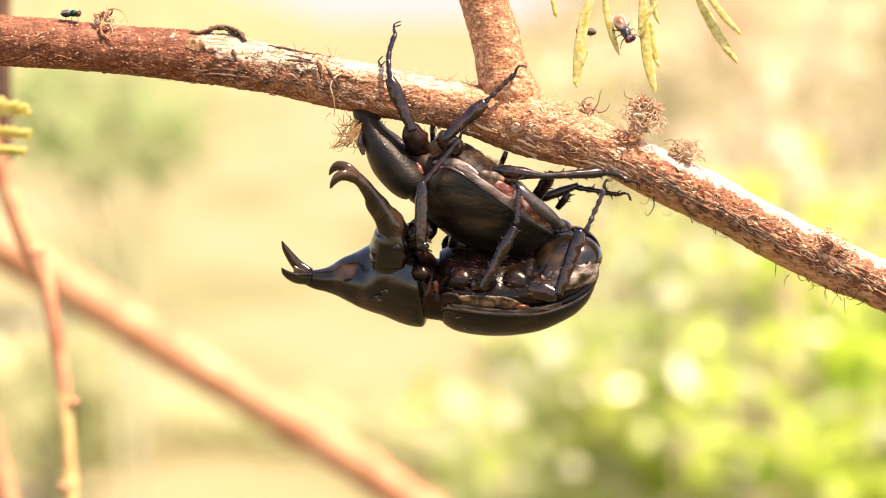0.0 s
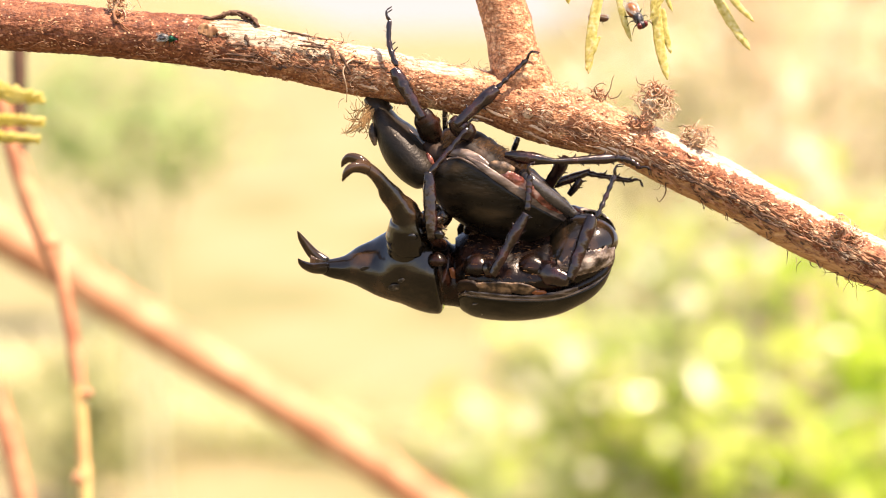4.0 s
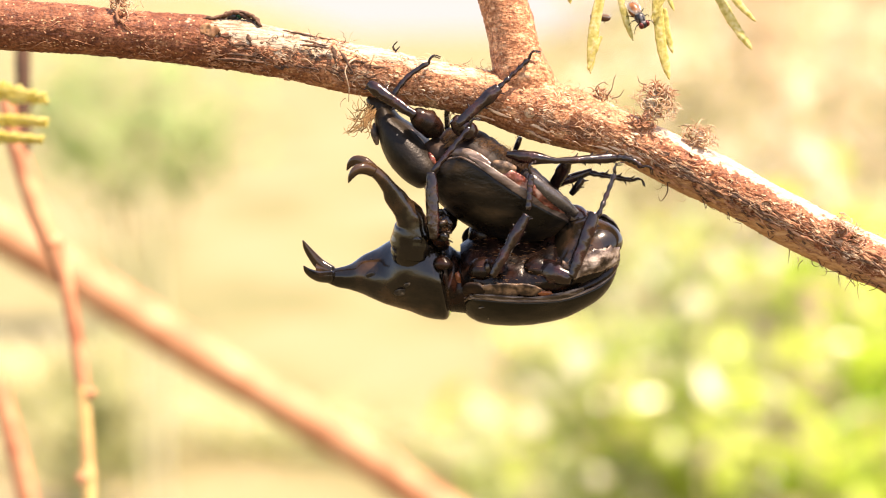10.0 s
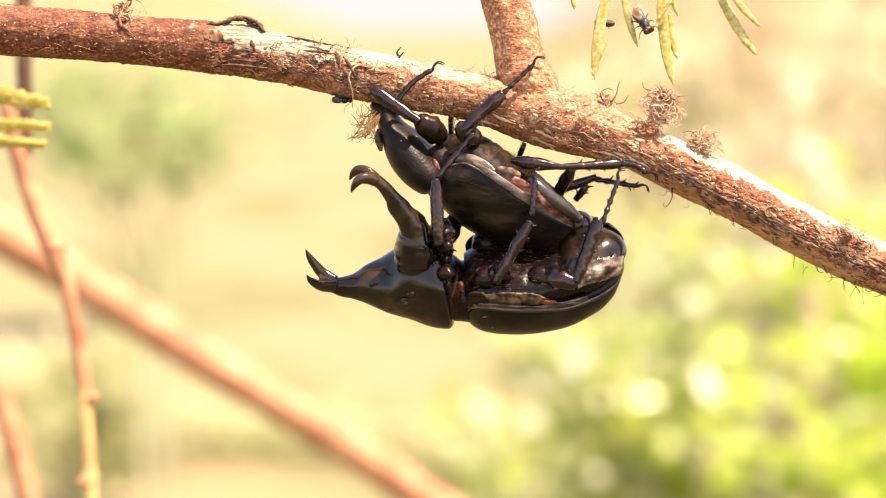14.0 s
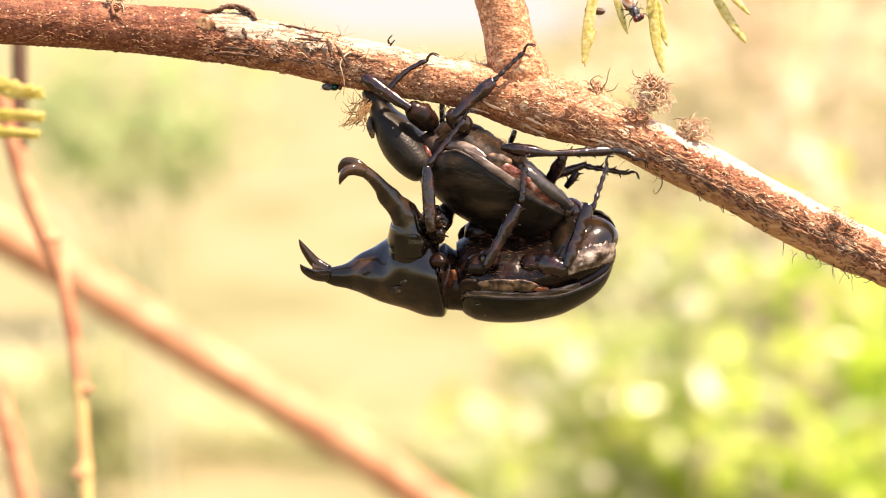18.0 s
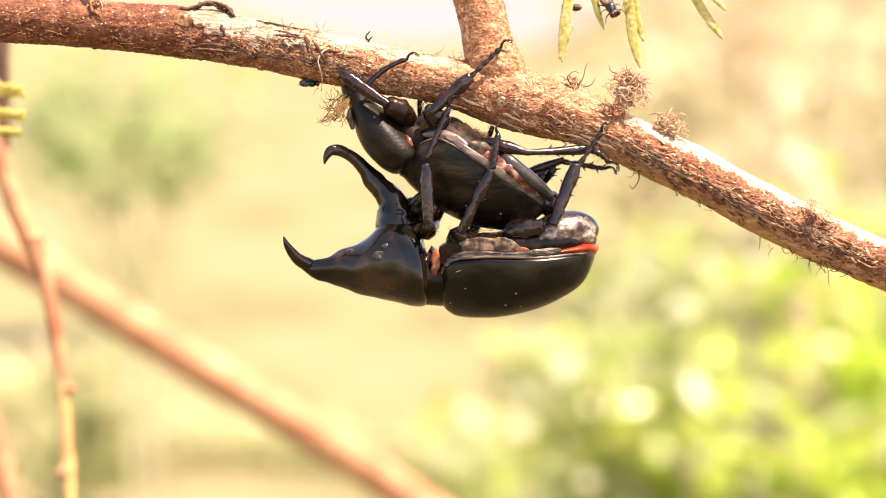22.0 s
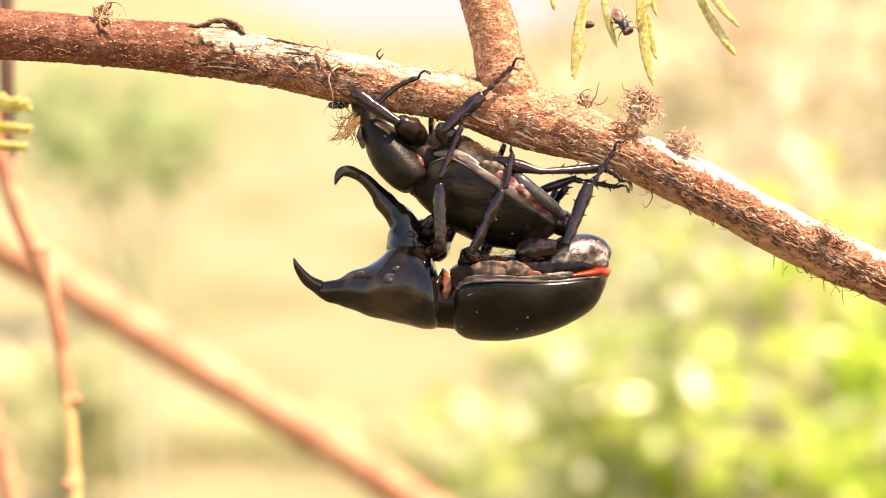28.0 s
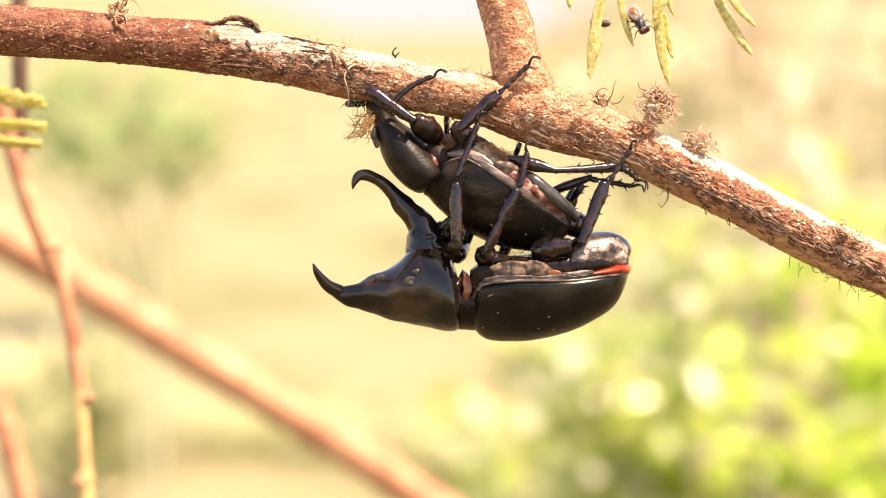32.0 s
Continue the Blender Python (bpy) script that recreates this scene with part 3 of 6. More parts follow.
    # split bark lifting from the stripped patch
    # the strips that start at x 408 and 505 stand in for shadows
    for x0, y0, d0, x1, y1, lift, h in ((308, 58, -8, 372, 58, -5, 3), (368, 60, -10, 428, 66, 14, 5), (404, 58, -12, 436, 82, 4, 4), (448, 78, -14, 585, 102, 2, 3), (408, 84, -36, 424, 116, 1, 7), (360, 132, -46, 440, 138, 2, 4), (505, 106, -44, 560, 112, 1, 5), (562, 108, -44, 570, 146, 3, 7), (575, 116, -44, 600, 158, 3, 6), (352, 70, -36, 366, 98, 4, 4)):
        bm = bmesh.new()
        loft(bm, [(x0, y0, d0, 1, 1), (x0 + (x1 - x0) * 0.3, y0 + (y1 - y0) * 0.3 - lift, d0 - 6, h * 0.55, 2), (x0 + (x1 - x0) * 0.65, y0 + (y1 - y0) * 0.65 - lift * 0.6, d0 - 7, h * 0.4, 2), (x1, y1, d0 - 2, 1, 1)],
             n=8, sub=8, rough=lambda p, a, i: 1.8 * noise.noise(p * 1400) + 1.5 * noise.noise(p * 3500))
        part("dark_strip", bm, FIBRE_DARK, bark, "dark strips: lifted bark, and shadows on the bare patch")
    return bark


def fibres(name, label, spots, mat, parent, thick=1.0):
    """Loose bark fibres: tufts of short curled strands."""
    rnd = random.Random(len(name) * 7 + len(spots))
    bm = bmesh.new()
    for x, y, d, count, reach, curl in spots:
        for _ in range(count):
            a = rnd.uniform(0, 6.283)
            p = Vector((x + rnd.gauss(0, reach * 0.4), y + rnd.gauss(0, reach * 0.4), d + rnd.gauss(0, reach * 0.3)))
            pts = [p.copy()]
            step_len = reach * rnd.uniform(0.2, 0.5)
            turn = rnd.uniform(-1, 1) * curl
            for _k in range(4):
                p = p + Vector((math.cos(a), math.sin(a), rnd.uniform(-0.5, 0.3))) * step_len
                a += turn
                pts.append(p.copy())
            strand(bm, [G(*q) for q in pts], rnd.uniform(0.5, 1.1) * thick * STEP, 4)
    return tagged(part(name, bm, mat, parent, label), kind="stuff")


branch = build_branch()


def surface(x, off):
    """A point on the front of the branch; off -1 is its lower, 1 its upper edge."""
    xs = [0, 200, 350, 500, 600, 700, 750, 850, 900, 950, 1000, 1050, 1100, 1200, 1300, 1400, 1568]
    yc = [72, 88, 105, 127, 148, 168, 177, 198, 212, 226, 240, 256, 277, 326, 376, 429, 507]
    hh = [45, 43, 44, 44, 44, 44, 42, 47, 54, 57, 56, 50, 46, 47, 45, 46, 45]
    h = np.interp(x, xs, hh)
    return x, float(np.interp(x, xs, yc) - off * h), float(-math.sqrt(max(0, 1 - off * off)) * h)


rng = random.Random(11)


def lying_fibres(label, count, x0, x1, mat, seed, low=-0.95, high=0.97, lengths=(14, 45), lift=1.3, clump=-0.08, lean_by=0.35):
    """Peeling fibre that lies along the branch."""
    rnd = random.Random(seed)
    bm = bmesh.new()
    for _ in range(count):
        x, off = rnd.uniform(x0, x1), rnd.uniform(low, high)
        if noise.noise(Vector((x * 0.02, off * 1.6, seed))) < clump:
            continue
        run, lean = rnd.uniform(*lengths), rnd.gauss(0, lean_by)
        pts = []
        for k in range(4):
            q = surface(x + run * k / 3, max(-0.99, min(0.99, off + lean * run * k / 3 / 45 + rnd.gauss(0, 0.05))))
            up = rnd.uniform(0.2, lift) * (1.4 if k in (1, 2) else 0.6)
            pts.append(G(q[0], q[1] - up * off * 0.8, q[2] - up))
        strand(bm, pts, rnd.uniform(0.4, 1.1) * STEP, 4)
    return tagged(part("bark_fibre", bm, mat, branch, label), kind="stuff")


lying_fibres("pale peeling bark fibre", 130, 570, 850, FIBRE, 1, lengths=(8, 26))
lying_fibres("pale peeling bark fibre", 110, 930, 1130, FIBRE, 8, lengths=(8, 26))
lying_fibres("pale peeling bark fibre", 260, 1100, 1640, FIBRE, 2, low=-0.4, high=0.3, lengths=(16, 50), lean_by=0.16)
lying_fibres("red-brown peeling bark fibre", 480, 590, 1640, FIBRE_RED, 3, low=-0.42, high=0.32, lengths=(12, 44), lean_by=0.2)
# dark strands paint crevice shade into the band of bark
lying_fibres("dark fibre that paints the shade of crevices", 330, 900, 1640, FIBRE_DARK, 7, low=-0.5, high=0.1, lengths=(8, 34), lift=0.4, clump=0.12, lean_by=0.15)


def shreds(label, count, x0, x1, mat, seed, low, high):
    """Flat torn shreds of bark with frayed ends, lifting a little from the branch."""
    rnd = random.Random(seed)
    for _ in range(count):
        x, off = rnd.uniform(x0, x1), rnd.uniform(low, high)
        run = rnd.uniform(18, 60)
        rows = []
        for k in range(5):
            u = k / 4
            q = surface(x + run * u, max(-0.95, min(0.95, off + rnd.gauss(0, 0.03))))
            up = (1.0 + 3.5 * u * u) * rnd.uniform(0.6, 1.2)
            rows.append((q[0], q[1] - up * off, q[2] - up, rnd.uniform(1.2, 3.2) * (1.0 - 0.75 * abs(2 * u - 1) ** 2), 1.0))
        bm = bmesh.new()
        loft(bm, rows, n=8, sub=5, rough=lambda p, a, i: 1.3 * noise.noise(p * 1800))
        part("bark_shred", bm, mat, branch, label)


def flakes(label, count, x0, x1, low, high, mat, seed, size=(3.0, 8.0), lift=2.0, clump=-0.1):
    """Small torn scales of bark: uneven thin plates lying on the branch, one edge raised."""
    rnd = random.Random(seed)
    verts, faces = [], []
    while count > 0:
        count -= 1
        x, off = rnd.uniform(x0, x1), rnd.uniform(low, high)
        if noise.noise(Vector((x * 0.03, off * 2.2, seed))) < clump:
            continue
        c = G(*surface(x, off))
        along = (G(*surface(x + 4, off)) - c).normalized()
        across = G(*surface(x, min(0.99, off + 0.06))) - c
        out = along.cross(across).normalized()
        out = out if out.z > 0 or off > 0.8 else -out
        across = out.cross(along)
        r = rnd.uniform(*size) * STEP
        spin, slope, k = rnd.gauss(0, 0.35), rnd.uniform(0.0, 0.3), 7
        n0 = len(verts)
        for level in (0.0, -1.0 * STEP):
            for q in range(k):
                a = 6.2832 * q / k
                u, v = math.cos(a) * r * rnd.uniform(0.9, 2.4), math.sin(a) * r * rnd.uniform(0.3, 0.8)
                u, v = u * math.cos(spin) - v * math.sin(spin), u * math.sin(spin) + v * math.cos(spin)
                verts.append(c + along * u + across * v + out * (level + rnd.uniform(0.2, 1.0) * lift * STEP + max(0, slope * u)))
        faces.append([n0 + q for q in range(k)])
        faces.append([n0 + k + q for q in reversed(range(k))])
        faces += [(n0 + q, n0 + k + q, n0 + k + (q + 1) % k, n0 + (q + 1) % k) for q in range(k)]
    me = bpy.data.meshes.new("bark_scale")
    me.from_pydata(verts, [], faces)
    me.materials.append(mat)
    ob = new("bark_scale", me)
    ob.parent = branch
    return tagged(ob, label, kind="stuff")


flakes("torn dark scales of bark", 170, 336, 640, -0.6, 0.3, FIBRE_DARK, 101, size=(1.5, 4.5), clump=0.1)
flakes("torn red-brown scales of bark", 520, 330, 660, -0.98, 0.2, FIBRE_RED, 102, size=(1.2, 3.6))
flakes("torn pale scales of bark", 150, 440, 680, -0.35, 0.6, FIBRE, 103, size=(1.2, 3.4), clump=0.05)
flakes("red-brown scales of bark", 340, 640, 1150, -0.98, -0.2, FIBRE_RED, 104, size=(1.0, 3.2), clump=-0.05)
flakes("pale scales of bark", 380, 660, 1150, -0.6, 0.95, FIBRE, 105, size=(1.0, 2.8), clump=-0.1)
flakes("red-brown scales of bark", 210, 1080, 1640, -0.5, 0.42, FIBRE_RED, 106, size=(1.5, 5), lift=2.4)
flakes("red-brown scales of the underside", 220, 1130, 1640, -0.98, -0.42, FIBRE_RED, 111, size=(1.4, 4.6), lift=1.8)
flakes("dark scales of the underside", 130, 1130, 1640, -0.98, -0.5, FIBRE_DARK, 112, size=(1.4, 4.6), lift=1.4)
lying_fibres("red-brown fibre of the underside", 220, 1130, 1640, FIBRE_RED, 113, low=-0.95, high=-0.4, lengths=(10, 36), lean_by=0.2)
flakes("dark scales of bark", 170, 1100, 1640, -0.5, 0.15, FIBRE_DARK, 107, size=(1.5, 5.5), lift=1.5, clump=0.05)
flakes("pale scales of bark", 140, 1080, 1640, -0.4, 0.6, FIBRE, 108, size=(1.2, 3.6), lift=2.4)
flakes("small red-brown scales of bark", 160, -60, 380, -0.9, 0.9, FIBRE_RED, 109, size=(1.0, 2.6), lift=0.8)
shreds("torn shred of red-brown bark", 22, 1050, 1560, FIBRE_RED, 41, -0.42, 0.25)
shreds("dark shred of bark", 16, 1120, 1560, FIBRE_DARK, 44, -0.45, 0.0)
shreds("torn shred of pale bark", 10, 600, 1100, FIBRE, 42, -0.9, -0.5)
shreds("dark shred of bark", 12, 350, 620, FIBRE_DARK, 43, -0.5, 0.75)
lying_fibres("dark peeling bark fibre", 50, 340, 640, FIBRE_DARK, 4, lengths=(10, 44))
lying_fibres("red-brown peeling bark fibre", 80, 350, 640, FIBRE_RED, 5, lengths=(8, 34))
lying_fibres("pale peeling bark fibre", 70, 420, 640, FIBRE, 9, low=-0.6, lengths=(8, 30))
lying_fibres("red-brown bark shreds", 90, 0, 380, FIBRE_RED, 6)
fibres("bark_fibre", "pale curled bark fibres", [(*surface(rng.uniform(560, 840), rng.uniform(-0.6, 1.0)), 3, 10, 1.0) for _ in range(34)]
       + [(*surface(rng.uniform(900, 1560), rng.uniform(-0.4, 0.4)), 3, 8, 1.2) for _ in range(60)], FIBRE, branch)
fibres("bark_fibre", "dark stray fibres", [(*surface(rng.uniform(380, 620), rng.uniform(-0.5, 0.9)), 3, 13, 0.8) for _ in range(40)]
       + [(*surface(rng.uniform(1150, 1520), -1.0), 2, 13, 0.9) for _ in range(16)] + [(1488, 512, -20, 8, 20, 0.5), (1466, 500, -20, 5, 24, 0.3)], FIBRE_DARK, branch, 1.1)


def curl_ball(name, label, spots, seed, first=FIBRE_PALE):
    """A tangle of curled bark fibre: short arcs laid round a few centres."""
    rnd = random.Random(seed)
    for mat, share in ((first, 0.88), (FIBRE_RED, 0.12)):
        bm = bmesh.new()
        for x, y, d, count, size in spots:
            for _ in range(int(count * share)):
                c = Vector((x + rnd.gauss(0, size * 0.42), y + rnd.gauss(0, size * 0.42), d + rnd.gauss(0, size * 0.4)))
                r, a0, span = size * rnd.uniform(0.2, 0.6), rnd.uniform(0, 6.28), rnd.uniform(1.0, 2.8)
                turn = Euler((rnd.uniform(-1, 1), rnd.uniform(-1, 1), 0)).to_matrix()
                strand(bm, [G(*(c + turn @ Vector((math.cos(a0 + span * k / 4) * r, math.sin(a0 + span * k / 4) * r, 2.0 * k)))) for k in range(5)], rnd.uniform(0.7, 1.6) * STEP, 4)
        tagged(part(name, bm, mat, branch, label), kind="stuff")


curl_ball("fibre_ball", "frayed ball of curled brown bark fibre", [(1128, 212, -22, 18, 22), (1140, 194, -18, 20, 21), (1160, 200, -16, 12, 15), (1112, 184, -15, 6, 13), (1122, 236, -34, 14, 17)], 31)
bm = bmesh.new()
loft(bm, [(1130, 172, -14, 3, 4), (1134, 182, -12, 8, 8), (1130, 204, -14, 10, 9), (1124, 226, -20, 9, 8), (1118, 242, -28, 4, 4)], n=14, sub=6, rough=lambda p, a, i: 4 * noise.noise(p * 900) + 3 * noise.noise(p * 2400))
part("fibre_core", bm, FIBRE, branch, "matted brown core of the fibre ball")
curl_ball("fibre_tuft", "small curled tuft of bark fibre", [(1040, 192, -15, 26, 14), (1222, 266, -15, 70, 17), (1196, 258, -15, 24, 14), (1465, 425, -40, 50, 20), (1495, 440, -40, 40, 18), (188, 32, -25, 30, 13)], 32)


def curl_flakes(spots, mat, seed, label):
    """Curled ribbons of torn bark: x, y, depth, radius."""
    rnd = random.Random(seed)
    for x, y, d, r, count in spots:
        for _ in range(count):
            a0, span, rr = rnd.uniform(0, 6.28), rnd.uniform(1.6, 3.6), r * rnd.uniform(0.5, 1.1)
            cx, cy, cd = x + rnd.gauss(0, r * 0.45), y + rnd.gauss(0, r * 0.45), d + rnd.gauss(0, r * 0.35)
            wide = rnd.uniform(2.5, 6.5)
            lean = rnd.uniform(-6, 6)
            bm = bmesh.new()
            loft(bm, [(cx + math.cos(a0 + span * k / 5) * rr, cy + math.sin(a0 + span * k / 5) * rr * 0.85, cd + lean * k / 5, rnd.uniform(0.9, 1.6), wide * (1 - 0.5 * abs(2 * k / 5 - 1))) for k in range(6)], n=8, sub=4,
                 rough=lambda p, a, i: 0.9 * noise.noise(p * 2200))
            part("bark_curl", bm, mat, branch, label)


curl_flakes([(1142, 182, -30, 12, 8), (1128, 214, -26, 15, 3), (1100, 244, -40, 10, 5), (1124, 250, -40, 9, 4)], FIBRE_RED, 91, "curled red-brown ribbon of bark")
curl_flakes([(1124, 206, -34, 11, 8), (1150, 204, -28, 11, 8), (1138, 228, -32, 10, 6), (1142, 186, -34, 10, 5), (1214, 276, -30, 9, 4), (1196, 262, -24, 7, 3)], FIBRE_PALE, 92, "curled pale ribbon of bark")
curl_flakes([(1460, 436, -42, 14, 8), (1486, 452, -42, 14, 8), (1400, 420, -42, 12, 5), (1330, 392, -42, 12, 5), (1246, 352, -42, 10, 5)], FIBRE_RED, 93, "curled red-brown ribbon of bark")
fibres("fibre_tuft", "small upright tuft of bark fibre", [(1040, 188, -15, 12, 16, 0.6), (1218, 258, -15, 14, 16, 0.7)], FIBRE, branch)
rnd_ball = random.Random(55)
fibres("fibre_ball", "fluffy pale bark fibre", [(1136 + rnd_ball.gauss(0, 14), 208 + rnd_ball.gauss(0, 17), -26 + rnd_ball.gauss(0, 9), 9, 9, 0.7) for _ in range(34)]
       + [(1162 + rnd_ball.gauss(0, 6), 202 + rnd_ball.gauss(0, 9), -20, 9, 8, 0.5) for _ in range(9)] + [(1218 + rnd_ball.gauss(0, 12), 272 + rnd_ball.gauss(0, 7), -26, 8, 9, 0.6) for _ in range(10)], FIBRE_PALE, branch, 1.4)
fibres("fibre_ball", "dark red-brown fibre inside the tangle", [(1142 + rnd_ball.gauss(0, 8), 184 + rnd_ball.gauss(0, 7), -30, 8, 8, 0.7) for _ in range(9)] + [(1112 + rnd_ball.gauss(0, 8), 244 + rnd_ball.gauss(0, 6), -40, 7, 9, 0.6) for _ in range(8)]
       + [(1040 + rnd_ball.gauss(0, 7), 192 + rnd_ball.gauss(0, 4), -18, 5, 10, 0.7) for _ in range(5)] + [(1206 + rnd_ball.gauss(0, 8), 266 + rnd_ball.gauss(0, 5), -26, 5, 9, 0.7) for _ in range(6)], FIBRE_RED, branch, 1.5)
for way in (((1036, 196), (1030, 182), (1042, 172), (1052, 176)), ((1048, 198), (1058, 184), (1062, 166), (1066, 158)), ((1058, 200), (1072, 196), (1080, 184)), ((1200, 258), (1190, 248), (1176, 250)), ((1120, 176), (1108, 172), (1104, 160))):
    bm = bmesh.new()
    strand(bm, [G(x, y, -20) for x, y in way], 1.2 * STEP, 5)
    part("stray_hair", bm, FIBRE_DARK, branch, "stray dark hair of bark")
curl_flakes([(176, 30, -28, 9, 7), (190, 24, -26, 8, 5), (182, 48, -38, 6, 4)], FIBRE_RED, 94, "curled brown scrap of debris")
bm = bmesh.new()
strand(bm, [G(182, 66, -44), G(178, 48, -40), G(186, 30, -30), G(192, 16, -26)], 3.2 * STEP, 6)
strand(bm, [G(190, 18, -26), G(206, 16, -28), G(218, 24, -32), G(226, 40, -38)], 1.4 * STEP, 5)
strand(bm, [G(184, 62, -44), G(196, 74, -46), G(210, 84, -47)], 2.0 * STEP, 5)
part("debris_stalk", bm, FIBRE_RED, branch, "brown stalk of debris caught on the bark")
fibres("fibre_tuft", "straggly tuft of dry fibre", [(188, 30, -25, 34, 13, 0.8), (175, 28, -20, 16, 12, 0.6), (205, 45, -40, 10, 14, 0.6)], FIBRE, branch)
curl_ball("hanging_fibre", "hanging wisps of golden-brown fibre", [(622, 214, -28, 7, 18), (610, 226, -24, 5, 18)], 33, FIBRE_GOLD)
bm = bmesh.new()
rnd_wisp = random.Random(77)
for _ in range(34):
    x, y = rnd_wisp.uniform(630, 646), rnd_wisp.uniform(212, 232)
    x1, y1 = rnd_wisp.uniform(588, 636), rnd_wisp.uniform(236, 268)
    strand(bm, [G(x, y, -26), G(x - 12 + rnd_wisp.uniform(-4, 4), y + 12, -30), G((x + x1) / 2 - rnd_wisp.uniform(0, 10), (y + y1) / 2 + 10, -30), G(x1, y1, -26), G(x1 - rnd_wisp.uniform(-3, 9), y1 - rnd_wisp.uniform(-8, 12), -24)], rnd_wisp.uniform(0.8, 1.6) * STEP, 5)
tagged(part("hanging_fibre", bm, FIBRE_GOLD, branch, "golden-brown roots hanging beside the head"), kind="stuff")
fibres("hanging_fibre", "straight wisps of golden-brown fibre", [(622, 226, -26, 8, 20, 0.25), (606, 240, -24, 6, 20, 0.3)], FIBRE_GOLD, branch, 1.4)
rnd_hook = random.Random(71)
for x, y, w, h in ((1157, 350, -16, 34), (1172, 352, 22, 10), (1218, 378, 10, 18), (1262, 398, 6, 16), (1278, 412, 22, 6), (1331, 428, 8, 16), (1345, 436, -10, 14), (1420, 478, 16, 22)):
    bm = bmesh.new()
    strand(bm, [G(x, y, -14), G(x + w * 0.2 + 3, y + h * 0.5, -20), G(x + w * 0.7, y + h * 0.95, -22), G(x + w, y + h * rnd_hook.uniform(0.5, 1.1), -18)], 1.3 * STEP, 5)
    part("hooked_fibre", bm, FIBRE_DARK, branch, "dark hooked fibre under the branch")
for x, y, way in ((1500, 494, ((-6, 14), (4, 28), (22, 34))), (1508, 498, ((10, 12), (26, 16), (36, 8))), (1494, 494, ((-20, -2), (-40, -14), (-62, -22))), (1516, 500, ((2, 16), (-8, 30), (-18, 28))), (1524, 504, ((10, 18), (2, 32), (-10, 36))), (1504, 498, ((-16, 6), (-24, 20), (-14, 34)))):
    bm = bmesh.new()
    strand(bm, [G(x, y - 6, -20)] + [G(x + u, y + v, -24) for u, v in way], 1.5 * STEP, 5)
    part("hooked_fibre", bm, FIBRE_DARK, branch, "dark tangled rootlet under the branch")
fibres("edge_fibre", "fine hairs of bark", [(*surface(rng.uniform(560, 1560), rng.choice((-1, 1, 1))), 2, 12, 0.7) for _ in range(90)], FIBRE, branch)


# ---- the beetles ----
def quarter(side):
    """Cross-section of one wing case: its curved back and flat inside."""
    def arc(a):
        u = a / (2 * math.pi)
        if u < 0.7:
            b = u / 0.7 * math.pi / 2
            return side * math.cos(b) ** 0.85, -math.sin(b) ** 0.85
        v = (u - 0.7) / 0.3
        return (side * 0.02, -1 + v * 2 * 0.97) if v < 0.5 else (side * (v - 0.5) * 1.9, -0.03)
    return arc


LEG_ROWS = []


def limb(name, parent, rows, profile, mat, label="", spines=0, owner=None, bend=0.0, claws=False):
    """A leg piece that runs from a to b; rows: seconds, a, b in the plan. It keeps the length of its first row."""
    a, b = rows[0][1], rows[0][2]
    length = (G(*b) - G(*a)).length
    bm = bmesh.new()
    rings = []
    k = len(profile) - 1
    fine = spline([(i / k, h) for i, h in enumerate(profile)], 7 if k < 9 else 3)
    shift = 3.7 * len(LEG_ROWS)
    for u, h in fine:
        rings.append([Vector((u * length, math.sin(q) * (h + dent) * STEP + bend * STEP * math.sin(math.pi * u), math.cos(q) * (h + dent) * STEP * 0.85))
                      for q, dent in [(2 * math.pi * j / 12, h * 0.16 * noise.noise(Vector((u * length / STEP * 0.07, 1.4 * math.cos(2 * math.pi * j / 12) + shift, 1.4 * math.sin(2 * math.pi * j / 12))))) for j in range(12)]])
    ring_mesh(bm, rings)
    rnd = random.Random(len(LEG_ROWS) + 5)
    for _ in range(int(6 + length / STEP / 7)):
        u, q = rnd.uniform(0.15, 0.98), rnd.uniform(0, 6.283)
        h = np.interp(u, fine[:, 0], fine[:, 1]) * STEP
        base = Vector((u * length, math.sin(q) * h * 0.95 + bend * STEP * math.sin(math.pi * u), math.cos(q) * h * 0.8))
        out = Vector((0.9, math.sin(q), math.cos(q))) * STEP * rnd.uniform(2, 5)
        strand(bm, [base, base + out * 0.6, base + out + Vector((1.5 * STEP, 0, 0))], 0.5 * STEP, 3)
    for s in range(spines):
        u = 0.35 + 0.6 * s / max(1, spines - 1)
        h = np.interp(u, fine[:, 0], fine[:, 1]) * STEP
        side = -1 if s % 2 else 1
        base = Vector((u * length, side * h * 0.8 + bend * STEP * math.sin(math.pi * u), 0))
        tip = base + Vector((5 * STEP, side * rnd.uniform(5, 9) * STEP, rnd.uniform(-2, 2) * STEP))
        strand(bm, [base, base.lerp(tip, 0.5) + Vector((STEP, 0, 0)), tip], 2.0 * STEP, 5)
    ob = part(name, bm, mat, parent, label)
    if claws:
        bm = bmesh.new()
        for side in (-1, 1):
            p = Vector((length, 0, side * STEP))
            strand(bm, [p, p + Vector((7, 4, side * 4)) * STEP, p + Vector((16, 3, side * 6)) * STEP, p + Vector((22, -7, side * 6)) * STEP], 2.9 * STEP, 6)
        part("claw", bm, LEG, ob)
    LEG_ROWS.append((ob, owner, rows))
    ob.matrix_basis = aim(a, b)
    return ob


def aim(a, b):
    p, q = G(*a), G(*b)
    return Matrix.Translation(p) @ (q - p).to_track_quat("X", "Z").to_matrix().to_4x4()


FEMUR = (5, 9, 11.5, 11.5, 9.5, 7, 5)
TIBIA = (5, 5.5, 6.5, 7, 8, 9, 7)
